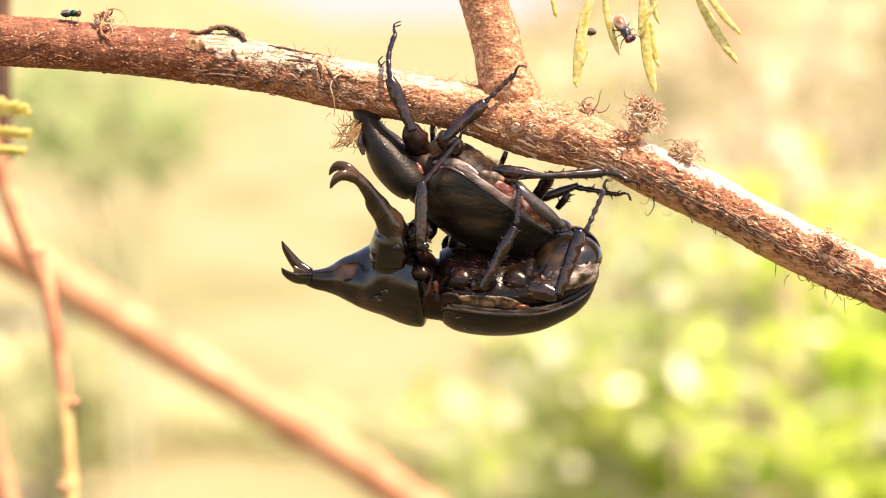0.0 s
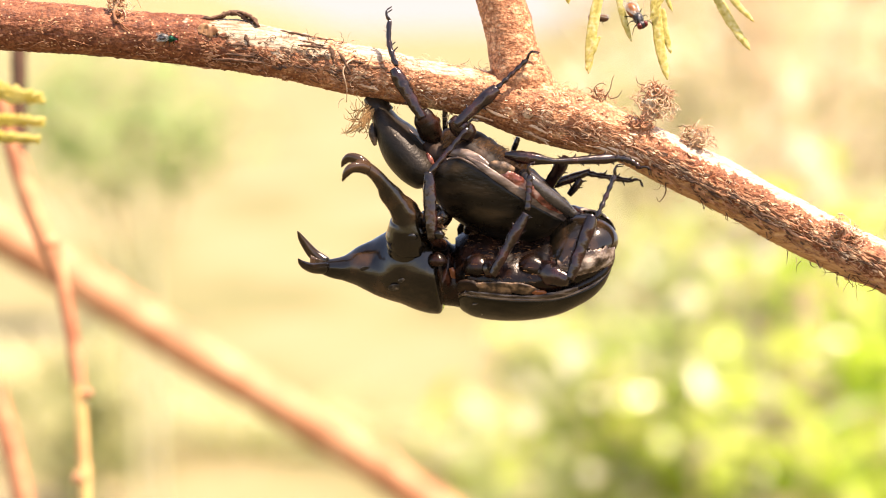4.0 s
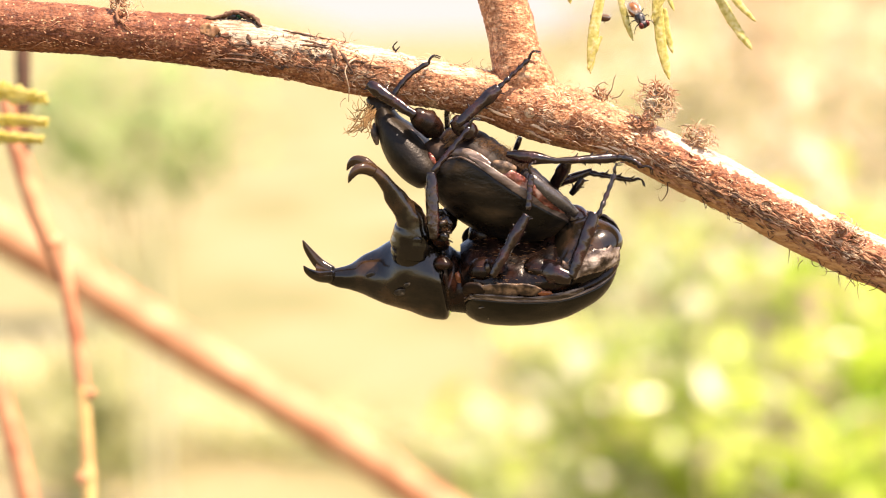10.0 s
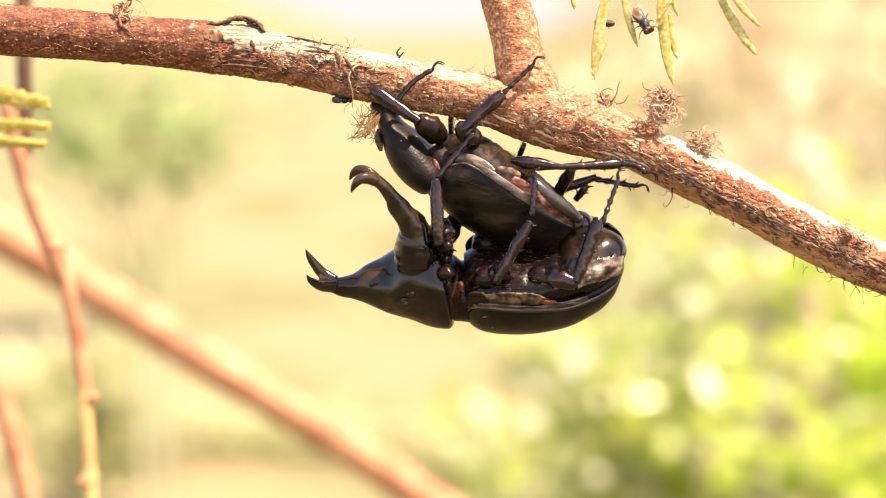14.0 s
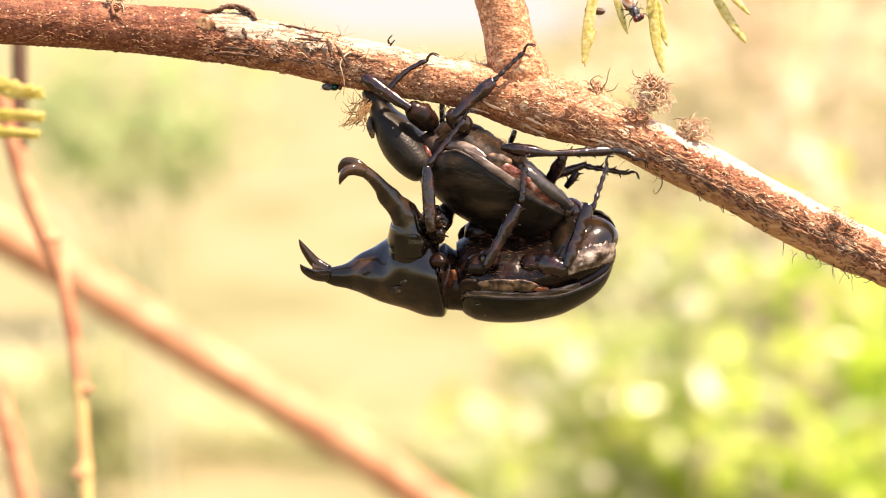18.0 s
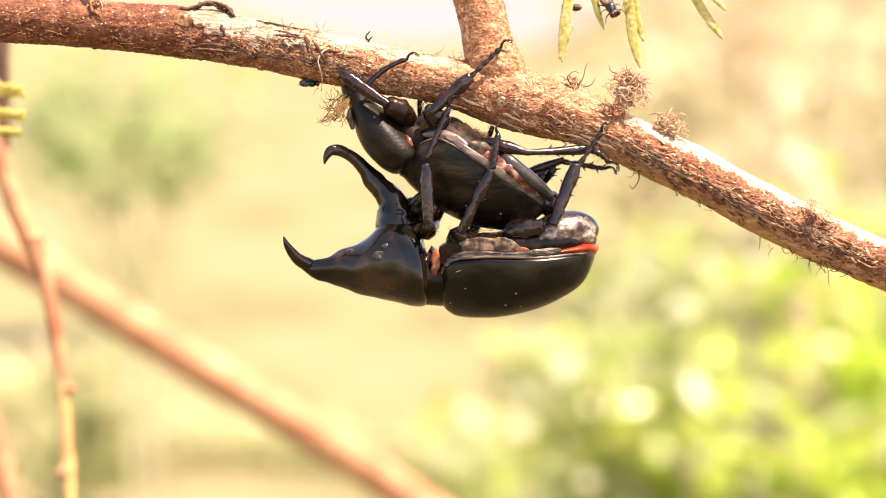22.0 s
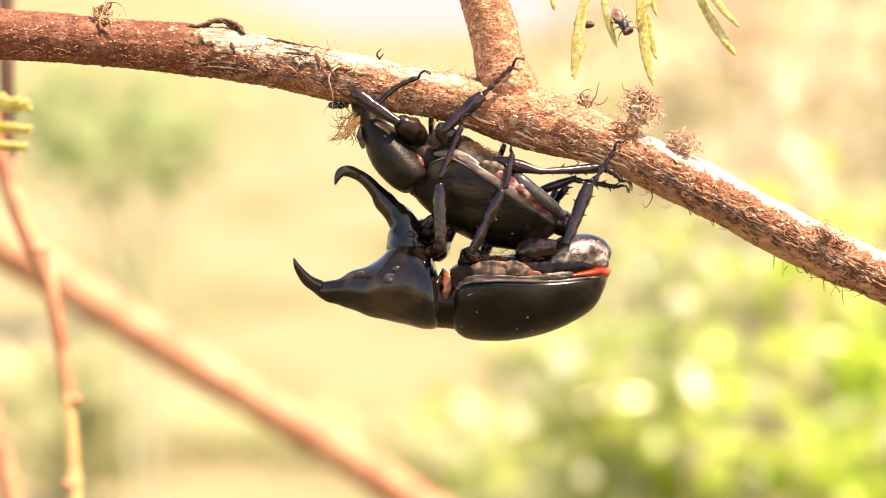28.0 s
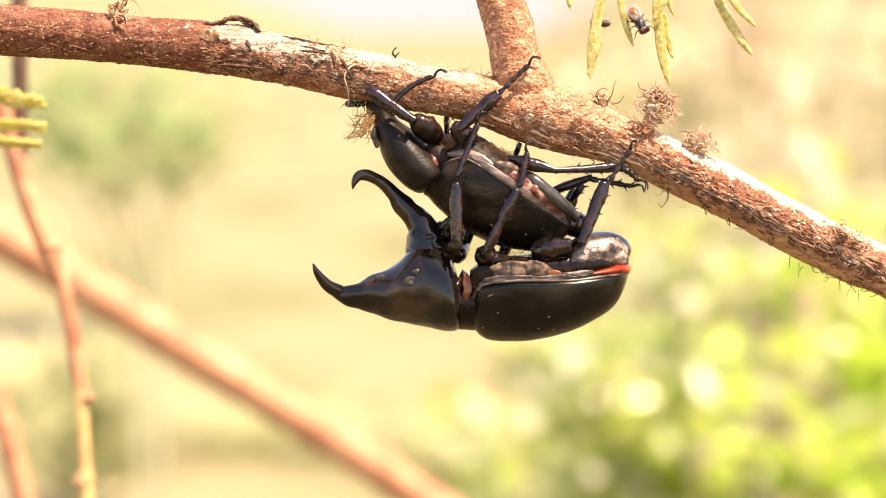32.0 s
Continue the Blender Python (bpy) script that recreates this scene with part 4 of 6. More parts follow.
TARSUS = (3, 5, 3, 5, 3, 4.8, 3, 4.6, 3, 4.6, 2.5)

male = thing("male_rhinoceros_beetle", "glossy black horned male rhinoceros beetle clinging upside down below its mate", "beetle")
female = thing("female_rhinoceros_beetle", "dull brown-black hornless female beetle hanging under the branch", "beetle")


def build_male():
    bm = bmesh.new()
    loft(bm, [(543, 511, 0, 6, 24), (552, 518, 0, 11, 20), (566, 525, 0, 15, 17), (583, 530, 0, 20, 19), (603, 532, 0, 24, 24), (623, 530, 0, 32, 34), (650, 529, 0, 42, 50), (673, 524, 0, 54, 62), (700, 517, 0, 69, 74), (735, 519, 0, 76, 84), (762, 526, 0, 72, 86), (774, 540, 0, 57, 80), (781, 552, 0, 38, 60), (783, 554, 0, 20, 36)], n=40, sub=6, power=2.15, axis=0,
         rough=lambda p, a, i: 1.5 * noise.noise(p * 280) + 4.6 * noise.noise(p * 130 + Vector((3, 1, 0))))
    pron = part("pronotum", bm, SHELL, male, "glossy black shield with an upswept thoracic horn")
    for side in (-1, 1):
        bm = bmesh.new()
        loft(bm, [(570, 524, side * 6, 13, 10), (550, 513, side * 17, 11, 9), (537, 499, side * 26, 8.5, 7), (528, 485, side * 32, 5.5, 5), (523, 472, side * 35, 1.2, 1.2)], n=14)
        part("horn_tip", bm, SHELL, pron)
    for x, y, d, r in ((640, 501, -31, 9), (692, 508, -71, 12), (706, 492, -70, 8)):
        bm = bmesh.new()
        blob(bm, x, y, d, r, r * 0.7, 1.4, -15)
        part("mud_speck", bm, MUD, pron, "dried pale mud")
    for x, y, long, turn in ((838, 536, 9, -20), (856, 541, 11, -8), (872, 546, 8, 2)):
        bm = bmesh.new()
        blob(bm, x, y, -84, long, 0.9, 2.2, turn)
        part("scuff", bm, MUD, male, "pale scuff on the wing case")
    bm = bmesh.new()
    loft(bm, [(732, 500, 0, 30, 36), (728, 478, 0, 38, 44), (725, 458, 0, 33, 42), (724, 444, 0, 25, 33), (724, 432, 0, 12, 18)], n=24, sub=5, axis=90)
    head = part("head", bm, SHELL, male, "black head with a forked curved horn")
    bm = bmesh.new()
    loft(bm, [(744, 410, 0, 8, 16), (757, 416, 0, 14, 22), (769, 430, 0, 13, 22), (778, 448, 0, 9, 18)], n=22, sub=6, power=3, rough=lambda p, a, i: 3.5 * noise.noise(p * 620) + 1.5 * noise.noise(p * 1500))
    part("mouthparts", bm, BELLY_DARK, head)
    for side in (-1, 1):
        bm = bmesh.new()
        loft(bm, [(752, 416, side * 20, 7, 5), (764, 404, side * 24, 8, 5), (774, 398, side * 20, 5, 4), (780, 400, side * 14, 1, 1)], n=10)
        part("jaw", bm, SHELL, head)
        for x, y, x1, y1 in ((766, 420, 788, 410), (770, 432, 792, 428)):
            bm = bmesh.new()
            strand(bm, [G(x, y, side * 22), G((x + x1) / 2, (y + y1) / 2 - 5, side * 32), G(x1, y1, side * 34)], 3 * STEP, 7)
            part("palp", bm, BELLY_DARK, head)
    bm = bmesh.new()
    rnd = random.Random(61)
    for _ in range(160):
        x, y, d = rnd.uniform(744, 782), rnd.uniform(412, 450), rnd.uniform(-26, 26)
        strand(bm, [G(x, y, d), G(x + rnd.uniform(1, 6), y - rnd.uniform(0, 8), d + rnd.uniform(-6, 2)), G(x + rnd.uniform(4, 12), y - rnd.uniform(2, 14), d + rnd.uniform(-12, 2))], 0.5 * STEP, 3)
    part("mouth_hair", bm, HAIR, head, "short brown hair round the mouth")
    bm = bmesh.new()
    loft(bm, [(728, 468, 0, 36, 46), (726, 450, 0, 40, 44), (722, 430, 0, 34, 38), (717, 411, 0, 28, 30), (706, 396, 0, 22, 24), (696, 385, 0, 19.5, 19), (681, 369, 0, 18, 15), (670, 354, 0, 13.5, 13), (654, 337, 0, 11, 12), (638, 325, 0, 10, 13), (624, 320, 0, 9, 14), (616, 319, 0, 5, 12)], n=24, sub=7,
         rough=lambda p, a, i: 0.8 * noise.noise(p * 300) + 3.6 * noise.noise(p * 420) * max(0, min(1, (p.x / STEP + 95) / 30)))
    blob(bm, 672, 366, 0, 11, 7, 8, 50)
    horn = part("head_horn", bm, SHELL, head)
    for side in (-1, 1):
        bm = bmesh.new()
        loft(bm, [(638, 325, side * 5, 10, 8), (622, 318, side * 12, 10.5, 8), (608, 319, side * 18, 9, 7), (600, 329, side * 22, 6, 5), (596, 342, side * 24, 1.2, 1.2)], n=14, sub=7)
        ob = part("horn_prong", bm, SHELL, head)
        bm = bmesh.new()
        blob(bm, 730, 431, side * 35, 9, 7, 5)
        part("eye", bm, EYE_BLACK, head)
    bm = bmesh.new()
    loft(bm, [(762, 536, 0, 54, 68), (780, 545, 0, 50, 62), (796, 548, 0, 48, 62), (812, 548, 0, 50, 66), (824, 548, 0, 48, 64)], n=24, sub=4)
    part("waist", bm, BELLY_DARK, male, "dark brown waist")
    bm = bmesh.new()
    loft(bm, [(793, 500, -52, 4, 4), (795, 510, -59, 8, 5), (796, 522, -62, 8, 5), (793, 534, -61, 7, 4), (790, 543, -58, 4, 3)], n=16, sub=6, power=3, rough=lambda p, a, i: 2.2 * noise.noise(p * 900))
    part("neck_membrane", bm, COPPER, male, "copper-brown neck skin")
    case = [(802, 545, 0, 40, 52), (806, 533, 0, 62, 64), (818, 522, 0, 86, 76), (838, 516, 0, 100, 86), (883, 513, 0, 105, 96), (933, 514, 0, 99, 98), (983, 514, 0, 86, 93), (1033, 509, 0, 66, 74), (1058, 506, 0, 48, 54), (1072, 504, 0, 24, 34), (1079, 503, 0, 4, 10)]
    for side in (1, -1):
        bm = bmesh.new()
        loft(bm, case, n=40, sub=7, axis=0, arc=quarter(side), rough=lambda p, a, i: 0.9 * noise.noise(p * 170) + 0.35 * noise.noise(p * 700))
        bmesh.ops.recalc_face_normals(bm, faces=bm.faces)
        el = part("wing_case", bm, WING_SHELL, male, "smooth glossy black wing case")
        bm = bmesh.new()
        loft(bm, [(x, y - 1, -side * (w - 1), 2.4, 2.6) for x, y, d, h, w in case[1:]], n=8, sub=6)
        part("rim", bm, SILVER, el, "pale silvery rim")
    bm = bmesh.new()
    loft(bm, [(800, 510, 0, 20, 50), (830, 502, 0, 30, 75), (870, 498, 0, 31, 86), (930, 495, 0, 31, 90), (985, 489, 0, 33, 84), (1030, 486, 0, 28, 68), (1060, 490, 0, 18, 45)], n=40, sub=16, power=2.4, axis=0,
         rough=lambda p, a, i: 1.5 * noise.noise(Vector((p.x * 420, p.y * 160, p.z * 120))) + 3.0 * noise.noise(p * 240) - 2.2 * ((p.x / STEP + 0.2 * p.z / STEP) % 47 / 47) ** 8)
    part("abdomen", bm, BELLY_DARK, male, "dark brown hairy underside")
    bm = bmesh.new()
    loft(bm, [(955, 500, 0, 8, 68), (980, 482, 0, 27, 74), (1005, 468, 0, 36, 69), (1033, 464, 0, 37, 59), (1056, 466, 0, 34, 45), (1070, 471, 0, 25, 30), (1078, 478, 0, 8, 10)], n=30, sub=6)
    part("pygidium", bm, SHELL, male, "glossy black tail plate")
    for side in (-1, 1):
        bm = bmesh.new()
        patch(bm, [(980, 480, 30, 80), (1005, 469, 38, 76), (1033, 464, 40, 67), (1056, 465, 39, 56), (1072, 469, 33, 43), (1081, 474, 24, 30)], -34, 42, side, 1.05, 2.2)
        part("tail_shield", bm, PYGIDIUM, male, "dark tail shield with the sky's silvery sheen painted in")
    bm = bmesh.new()
    rnd = random.Random(62)
    for _ in range(500):
        x = rnd.uniform(960, 1072)
        y, d = 478 + rnd.uniform(-20, 14) - 10 * math.sin((x - 960) / 112 * 3.1), -1.02 * float(np.interp(x, (955, 980, 1005, 1033, 1058, 1074), (66, 74, 71, 61, 48, 33))) + rnd.uniform(-1, 6)
        strand(bm, [G(x, y, d), G(x - 3, y + 3, d - 2), G(x - 9, y + rnd.uniform(2, 7), d - 2)], 0.5 * STEP, 3)
    part("tail_hair", bm, BELLY_TAN, male, "fine silvery-tan hair")
    bm = bmesh.new()
    loft(bm, [(992, 505, 0, 2, 84), (1012, 502, 0, 6, 81), (1035, 499, 0, 11, 71), (1060, 496, 0, 14, 56), (1078, 495, 0, 12, 31), (1084, 496, 0, 5, 10)], n=30, sub=5)
    part("side_membrane", bm, ORANGE, male, "orange-red strip of soft skin")
    bm = bmesh.new()
    loft(bm, [(830, 512, 0, 6, 76), (900, 511, 0, 9, 90), (965, 509, 0, 9, 88), (1000, 506, 0, 11, 82), (1035, 501, 0, 14, 69), (1060, 498, 0, 15, 52), (1076, 497, 0, 12, 28), (1082, 497, 0, 5, 9)], n=30, sub=5)
    part("belly_rim", bm, BELLY_DARK, male, "dark belly rim under the wing cases")
    for side in (-1, 1):
        for rows, mat, name, label in (
                ([(832, 498, 80, 5, 2), (844, 495, 85, 12, 3), (862, 492, 88, 15, 3), (880, 491, 89, 15, 3), (900, 492, 89, 13, 2.5), (912, 494, 88, 7, 2)], BELLY_TAN, "belly_plate", "tan mottled breast plate"),
                ([(894, 488, 89, 7, 2), (906, 489, 91, 13, 2.6), (922, 492, 92, 13, 2.8), (938, 496, 91, 9, 2.6), (950, 499, 89, 3, 2)], BELLY_TAN, "belly_plate", "tan mottled hip plate"),
                ([(806, 540, 62, 2, 2), (814, 526, 70, 5, 3), (830, 513, 81, 7, 3), (852, 508, 89, 6, 3), (890, 507, 95, 5, 2), (930, 508, 96, 4, 2), (965, 506, 95, 6, 3), (996, 503, 89, 7, 3), (1018, 500, 81, 4, 2)], FOLD, "belly_fold", "silky wrinkled fold above the wing case"),
                ([(934, 500, 91, 2, 2), (944, 499, 92, 5, 3), (956, 500, 92, 4, 3), (962, 502, 91, 2, 2)], COPPER, "red_skin", "copper-red spot of soft skin"),
                ([(808, 522, 66, 4, 4), (816, 504, 72, 14, 5), (828, 498, 78, 16, 5), (838, 496, 82, 10, 5), (844, 496, 84, 4, 4)], BELLY, "side_plate", "brown ridged side plate")):
            bm = bmesh.new()
            loft(bm, [(x, y, side * w, h, t) for x, y, w, h, t in rows], n=24, sub=12, power=3.2,
                 rough=lambda p, a, i, much=0.35 if name == "belly_fold" else 0.5: much * (1.8 * noise.noise(Vector((p.x * 420, p.y * 1700, 3))) + 1.5 * noise.noise(p * 1300) + 2.0 * noise.noise(p * 500)))
            part(name, bm, mat, male, label)
        for x, y, r in ((768, 464, 13), (838, 480, 22), (935, 480, 23)):
            bm = bmesh.new()
            loft(bm, [(x - r, y + 4, side * 40, 3, 6), (x - r * 0.4, y - 2, side * 46, r * 0.8, r), (x + r * 0.5, y - 3, side * 50, r * 0.8, r), (x + r * 1.3, y + 4, side * 50, 3, 6)], n=16, sub=6, rough=lambda p, a, i: 2.2 * noise.noise(p * 500))
            part("hip", bm, BELLY_DARK, male, "black-brown rounded hip")
    bm = bmesh.new()
    rnd = random.Random(63)
    for _ in range(220):
        x, d = rnd.uniform(815, 985), rnd.uniform(-90, 70)
        y = 486 - 26 * math.sqrt(max(0, 1 - (d / 92) ** 2)) + rnd.uniform(-3, 10)
        strand(bm, [G(x, y, d), G(x + 3, y - rnd.uniform(1, 4), d - 2), G(x + rnd.uniform(6, 12), y - rnd.uniform(1, 5), d - 4)], 0.45 * STEP, 3)
    part("belly_hair", bm, HAIR, male, "short brown hair of the underside")


def build_female():
    bm = bmesh.new()
    loft(bm, [(644, 204, 0, 10, 18), (653, 222, 0, 19, 42), (666, 246, 0, 26, 60), (680, 266, 0, 35, 71), (697, 287, 0, 40, 79), (718, 310, 0, 40, 83), (734, 325, 0, 37, 83), (744, 334, 0, 31, 77), (749, 339, 0, 18, 52)], n=40, sub=7, power=2.2, axis=-46,
         rough=lambda p, a, i: 0.5 * noise.noise(p * 400))
    pron = part("pronotum", bm, SHELL_DULL, female, "dull grey-brown rounded shield")
    bm = bmesh.new()
    loft(bm, [(706, 247, -36, 1.2, 1.6), (722, 262, -42, 1.9, 2.4), (738, 281, -45, 1.9, 2.4), (751, 302, -42, 1.2, 1.6)], n=8, sub=7)
    part("rim", bm, SILVER, pron, "pale shining rim")
    bm = bmesh.new()
    loft(bm, [(628, 194, 0, 6, 10), (636, 201, 0, 14, 22), (648, 212, 0, 20, 32), (662, 226, 0, 20, 36)], n=20)
    head = part("head", bm, SHELL_DULL, female)
    bm = bmesh.new()
    blob(bm, 652, 228, -30, 9, 11, 8)
    part("eye", bm, EYE_BLACK, head)
    bm = bmesh.new()
    loft(bm, [(643, 238, -30, 4, 4), (641, 252, -34, 7, 6), (644, 266, -34, 6, 5), (646, 276, -32, 3, 3)], n=10)
    part("antenna", bm, BELLY_TAN, head, "tan clubbed antenna")
    bm = bmesh.new()
    loft(bm, [(738, 270, 0, 20, 50), (752, 290, 0, 36, 66), (764, 306, 0, 40, 64)], n=20)
    part("waist", bm, BELLY, female)
    bm = bmesh.new()
    loft(bm, [(741, 288, -60, 3, 3), (747, 298, -66, 5, 4), (752, 308, -66, 3, 3)], n=10)
    part("neck_membrane", bm, PINK, female, "red-brown neck skin")
    case = [(746, 324, 0, 30, 42), (757, 311, 0, 54, 58), (776, 300, 0, 74, 68), (803, 297, 0, 97, 80), (841, 317, 0, 107, 88), (866, 335, 0, 106, 89), (891, 352, 0, 102, 87), (916, 368, 0, 95, 81), (941, 384, 0, 83, 71), (960, 397, 0, 70, 58), (976, 407, 0, 50, 42), (986, 414, 0, 26, 26), (992, 419, 0, 4, 8)]
    for side in (1, -1):
        bm = bmesh.new()
        loft(bm, case, n=40, sub=7, axis=-32, arc=quarter(side), rough=lambda p, a, i: 0.6 * noise.noise(Vector((p.x * 300, p.y * 300, p.z * 60))))
        bmesh.ops.recalc_face_normals(bm, faces=bm.faces)
        el = part("wing_case", bm, ELYTRON_BROWN, female, "finely wrinkled brown-black wing case")
        bm = bmesh.new()
        loft(bm, [(x, y - 2, -side * (w - 1), 2.2, 2.6) for k, (x, y, d, h, w) in enumerate(case[1:])], n=8, sub=6)
        part("rim", bm, SILVER, el, "pale shining rim")
    bm = bmesh.new()
    loft(bm, [(752, 288, 0, 24, 40), (780, 281, 0, 34, 60), (815, 290, 0, 38, 74), (855, 318, 0, 38, 78), (900, 348, 0, 37, 74), (945, 382, 0, 32, 58), (980, 403, 0, 24, 36), (1003, 412, 0, 8, 12)], n=36, sub=14,
         rough=lambda p, a, i: 1.2 * noise.noise(Vector((p.x * 420, p.y * 160, p.z * 120))) - 2.0 * (((p.x * 0.83 - p.y * 0.55) / STEP) % 24 / 24) ** 4)
    part("abdomen", bm, BELLY, female, "brown underside with silky hair")
    bm = bmesh.new()
    loft(bm, [(772, 286, -58, 3, 6), (802, 288, -69, 11, 6), (832, 300, -77, 12, 6), (858, 319, -80, 9, 5), (876, 334, -78, 3, 4)], n=18, sub=8,
         rough=lambda p, a, i: 0.9 * noise.noise(p * 500) + 0.7 * noise.noise(p * 1500))
    part("side_plate", bm, SILVER, female, "silvery grey hairy breast side")
    bm = bmesh.new()
    loft(bm, [(860, 316, -76, 4, 3), (876, 323, -83, 12, 5), (894, 333, -84, 14, 5), (912, 346, -80, 12, 5), (928, 360, -72, 3, 3)], n=16, sub=8, power=3, rough=lambda p, a, i: 2.0 * noise.noise(p * 900) + 1.5 * noise.noise(p * 2200))
    part("side_membrane", bm, PINK, female, "pinkish brown soft side skin")
    bm = bmesh.new()
    loft(bm, [(812, 291, -80, 2, 3), (842, 309, -87, 6, 3), (870, 328, -89, 7, 3), (900, 349, -86, 8, 3), (930, 368, -76, 9, 3), (958, 387, -60, 8, 3), (984, 407, -30, 3, 3)], n=16, sub=9, power=3, rough=lambda p, a, i: 0.5 * noise.noise(p * 400))
    part("side_strip", bm, SILVER, female, "silvery folded edge of the underside")
    bm = bmesh.new()
    loft(bm, [(912, 340, -78, 3, 3), (926, 349, -81, 9, 4), (944, 363, -75, 10, 4), (962, 378, -64, 9, 4), (980, 393, -48, 3, 3)], n=16, sub=7, power=3, rough=lambda p, a, i: 2.0 * noise.noise(p * 700) + 1.2 * noise.noise(p * 2000))
    part("side_segment", bm, PINK, female, "pinkish grey side of the underside")
    bm = bmesh.new()
    loft(bm, [(850, 311, -78, 4, 5), (862, 308, -84, 10, 6), (880, 311, -86, 12, 6), (896, 315, -80, 5, 5)], n=14, rough=lambda p, a, i: 1.5 * noise.noise(p * 600))
    part("hip_plate", bm, BELLY_TAN, female, "tan hip plate")
    bm = bmesh.new()
    blob(bm, 996, 408, 0, 26, 24, 30, 30)
    part("tail_plate", bm, LEG, female, "dark red-brown tail plate")
    bm = bmesh.new()
    loft(bm, [(910, 322, -58, 8, 8), (924, 334, -72, 13, 12), (950, 355, -70, 13, 12), (976, 376, -58, 12, 11), (1000, 397, -44, 8, 8)], n=16, sub=6)
    part("hind_hip", bm, HIP_GREY, female, "smooth grey-black hip")
    # short hair over the breast
    rnd = random.Random(21)
    bm = bmesh.new()
    for _ in range(1500):
        u = rnd.random()
        x = 764 + 150 * u
        y = 262 + 46 * u * u + 14 * u + rnd.uniform(-6, 18)
        d = rnd.uniform(-64, 10)
        strand(bm, [G(x, y, d), G(x + rnd.uniform(2, 8), y - rnd.uniform(3, 8), d - 3), G(x + rnd.uniform(8, 16), y - rnd.uniform(4, 12), d - 5)], 0.45 * STEP, 3)
    part("breast_hair", bm, HAIR, female, "short golden-brown hair")


build_male()
build_female()

# legs of the female; each row: seconds, start, end
limb("fore_femur", female, [(0, (748, 276, -40), (724, 222, -66)), (4.2, (748, 276, -40), (724, 222, -66)), (5.2, (754, 262, -44), (700, 222, -72))], (13, 18, 22, 23, 21, 17, 10), BELLY_DARK)
limb("fore_tibia", female, [(0, (730, 232, -74), (690, 138, -62)), (1.6, (730, 232, -74), (690, 138, -62)), (2.2, (728, 236, -74), (680, 146, -62)), (4.0, (726, 236, -74), (676, 150, -62)), (5.0, (712, 232, -80), (642, 186, -66)), (5.6, (710, 232, -80), (641, 185, -66))], (8, 9, 10, 11, 12, 12, 8), LEG, spines=3)
limb("fore_tarsus", female, [(0, (690, 138, -62), (700, 60, -30)), (0.4, (690, 138, -62), (672, 64, -40)), (2.2, (682, 143, -62), (668, 62, -40)), (4.0, (680, 143, -62), (668, 64, -40)), (4.8, (672, 192, -66), (690, 114, -52)), (5.6, (670, 196, -64), (720, 136, -50)), (6.2, (670, 196, -64), (724, 144, -52)), (16, (670, 198, -64), (728, 146, -52)), (20, (672, 198, -64), (744, 150, -52)), (32, (672, 198, -64), (746, 150, -52))], (4, 5.5, 4.5, 5.5, 4.5, 5, 4, 4.8, 4, 5, 3.5), LEG, claws=True, bend=7)
limb("mid_femur", female, [(0, (812, 268, -60), (778, 238, -78))], (14, 18, 19, 17, 14, 10), LEG)
limb("mid_tibia", female, [(0, (784, 248, -80), (858, 182, -66))], (9, 10, 10, 11, 13, 9), LEG, spines=4)
limb("mid_tarsus", female, [(0, (856, 184, -64), (912, 130, -56))], TARSUS, LEG, claws=True)
limb("hind_femur", female, [(0, (872, 300, -70), (962, 312, -80)), (18.9, (872, 300, -70), (962, 312, -80)), (19.3, (868, 306, -78), (946, 330, -110)), (19.8, (872, 302, -74), (962, 322, -90)), (20.4, (876, 296, -66), (966, 320, -76))], FEMUR, LEG, "dark red hind thigh")
limb("hind_tibia", female, [(0, (955, 312, -80), (1066, 306, -58)), (18.9, (955, 312, -80), (1066, 306, -58)), (19.2, (940, 326, -105), (1048, 352, -120)), (19.5, (948, 330, -100), (1050, 336, -100)), (19.9, (955, 322, -88), (1060, 318, -60)), (20.4, (960, 318, -76), (1066, 312, -44))], TIBIA, LEG, spines=6)
limb("hind_tarsus", female, [(0, (1066, 306, -56), (1112, 322, -48)), (18.9, (1066, 306, -56), (1112, 322, -48)), (19.2, (1046, 350, -118), (1092, 378, -120)), (19.5, (1050, 336, -100), (1098, 350, -90)), (19.9, (1058, 318, -60), (1102, 336, -50)), (20.4, (1062, 312, -44), (1106, 336, -34))], (5, 7, 5, 7, 5, 6.6, 4.6, 6.2, 4.4, 6, 3.5), LEG, claws=True, bend=6)
# far side
limb("fore_tarsus", female, [(0, (690, 142, 34), (680, 121, 8))], (3, 4, 4, 3), LEG, claws=True)
limb("mid_tibia", female, [(0, (766, 262, 50), (766, 205, 42))], (5, 5, 5, 5), LEG)
limb("hind_tibia", female, [(0, (884, 300, 50), (896, 268, 42))], (4, 5, 5, 4), LEG)
limb("hind_femur", female, [(0, (946, 356, 50), (1024, 328, 44))], (5, 7, 8, 8, 7, 5), LEG)
limb("hind_tibia", female, [(0, (986, 370, 46), (1008, 342, 38))], (5, 6, 6, 5), LEG, spines=4)
limb("hind_tarsus", female, [(0, (1020, 332, 40), (1096, 345, 22))], (4, 5.5, 4, 5.5, 4, 5, 4, 5, 3.6, 4.6, 3), LEG, claws=True, spines=5)

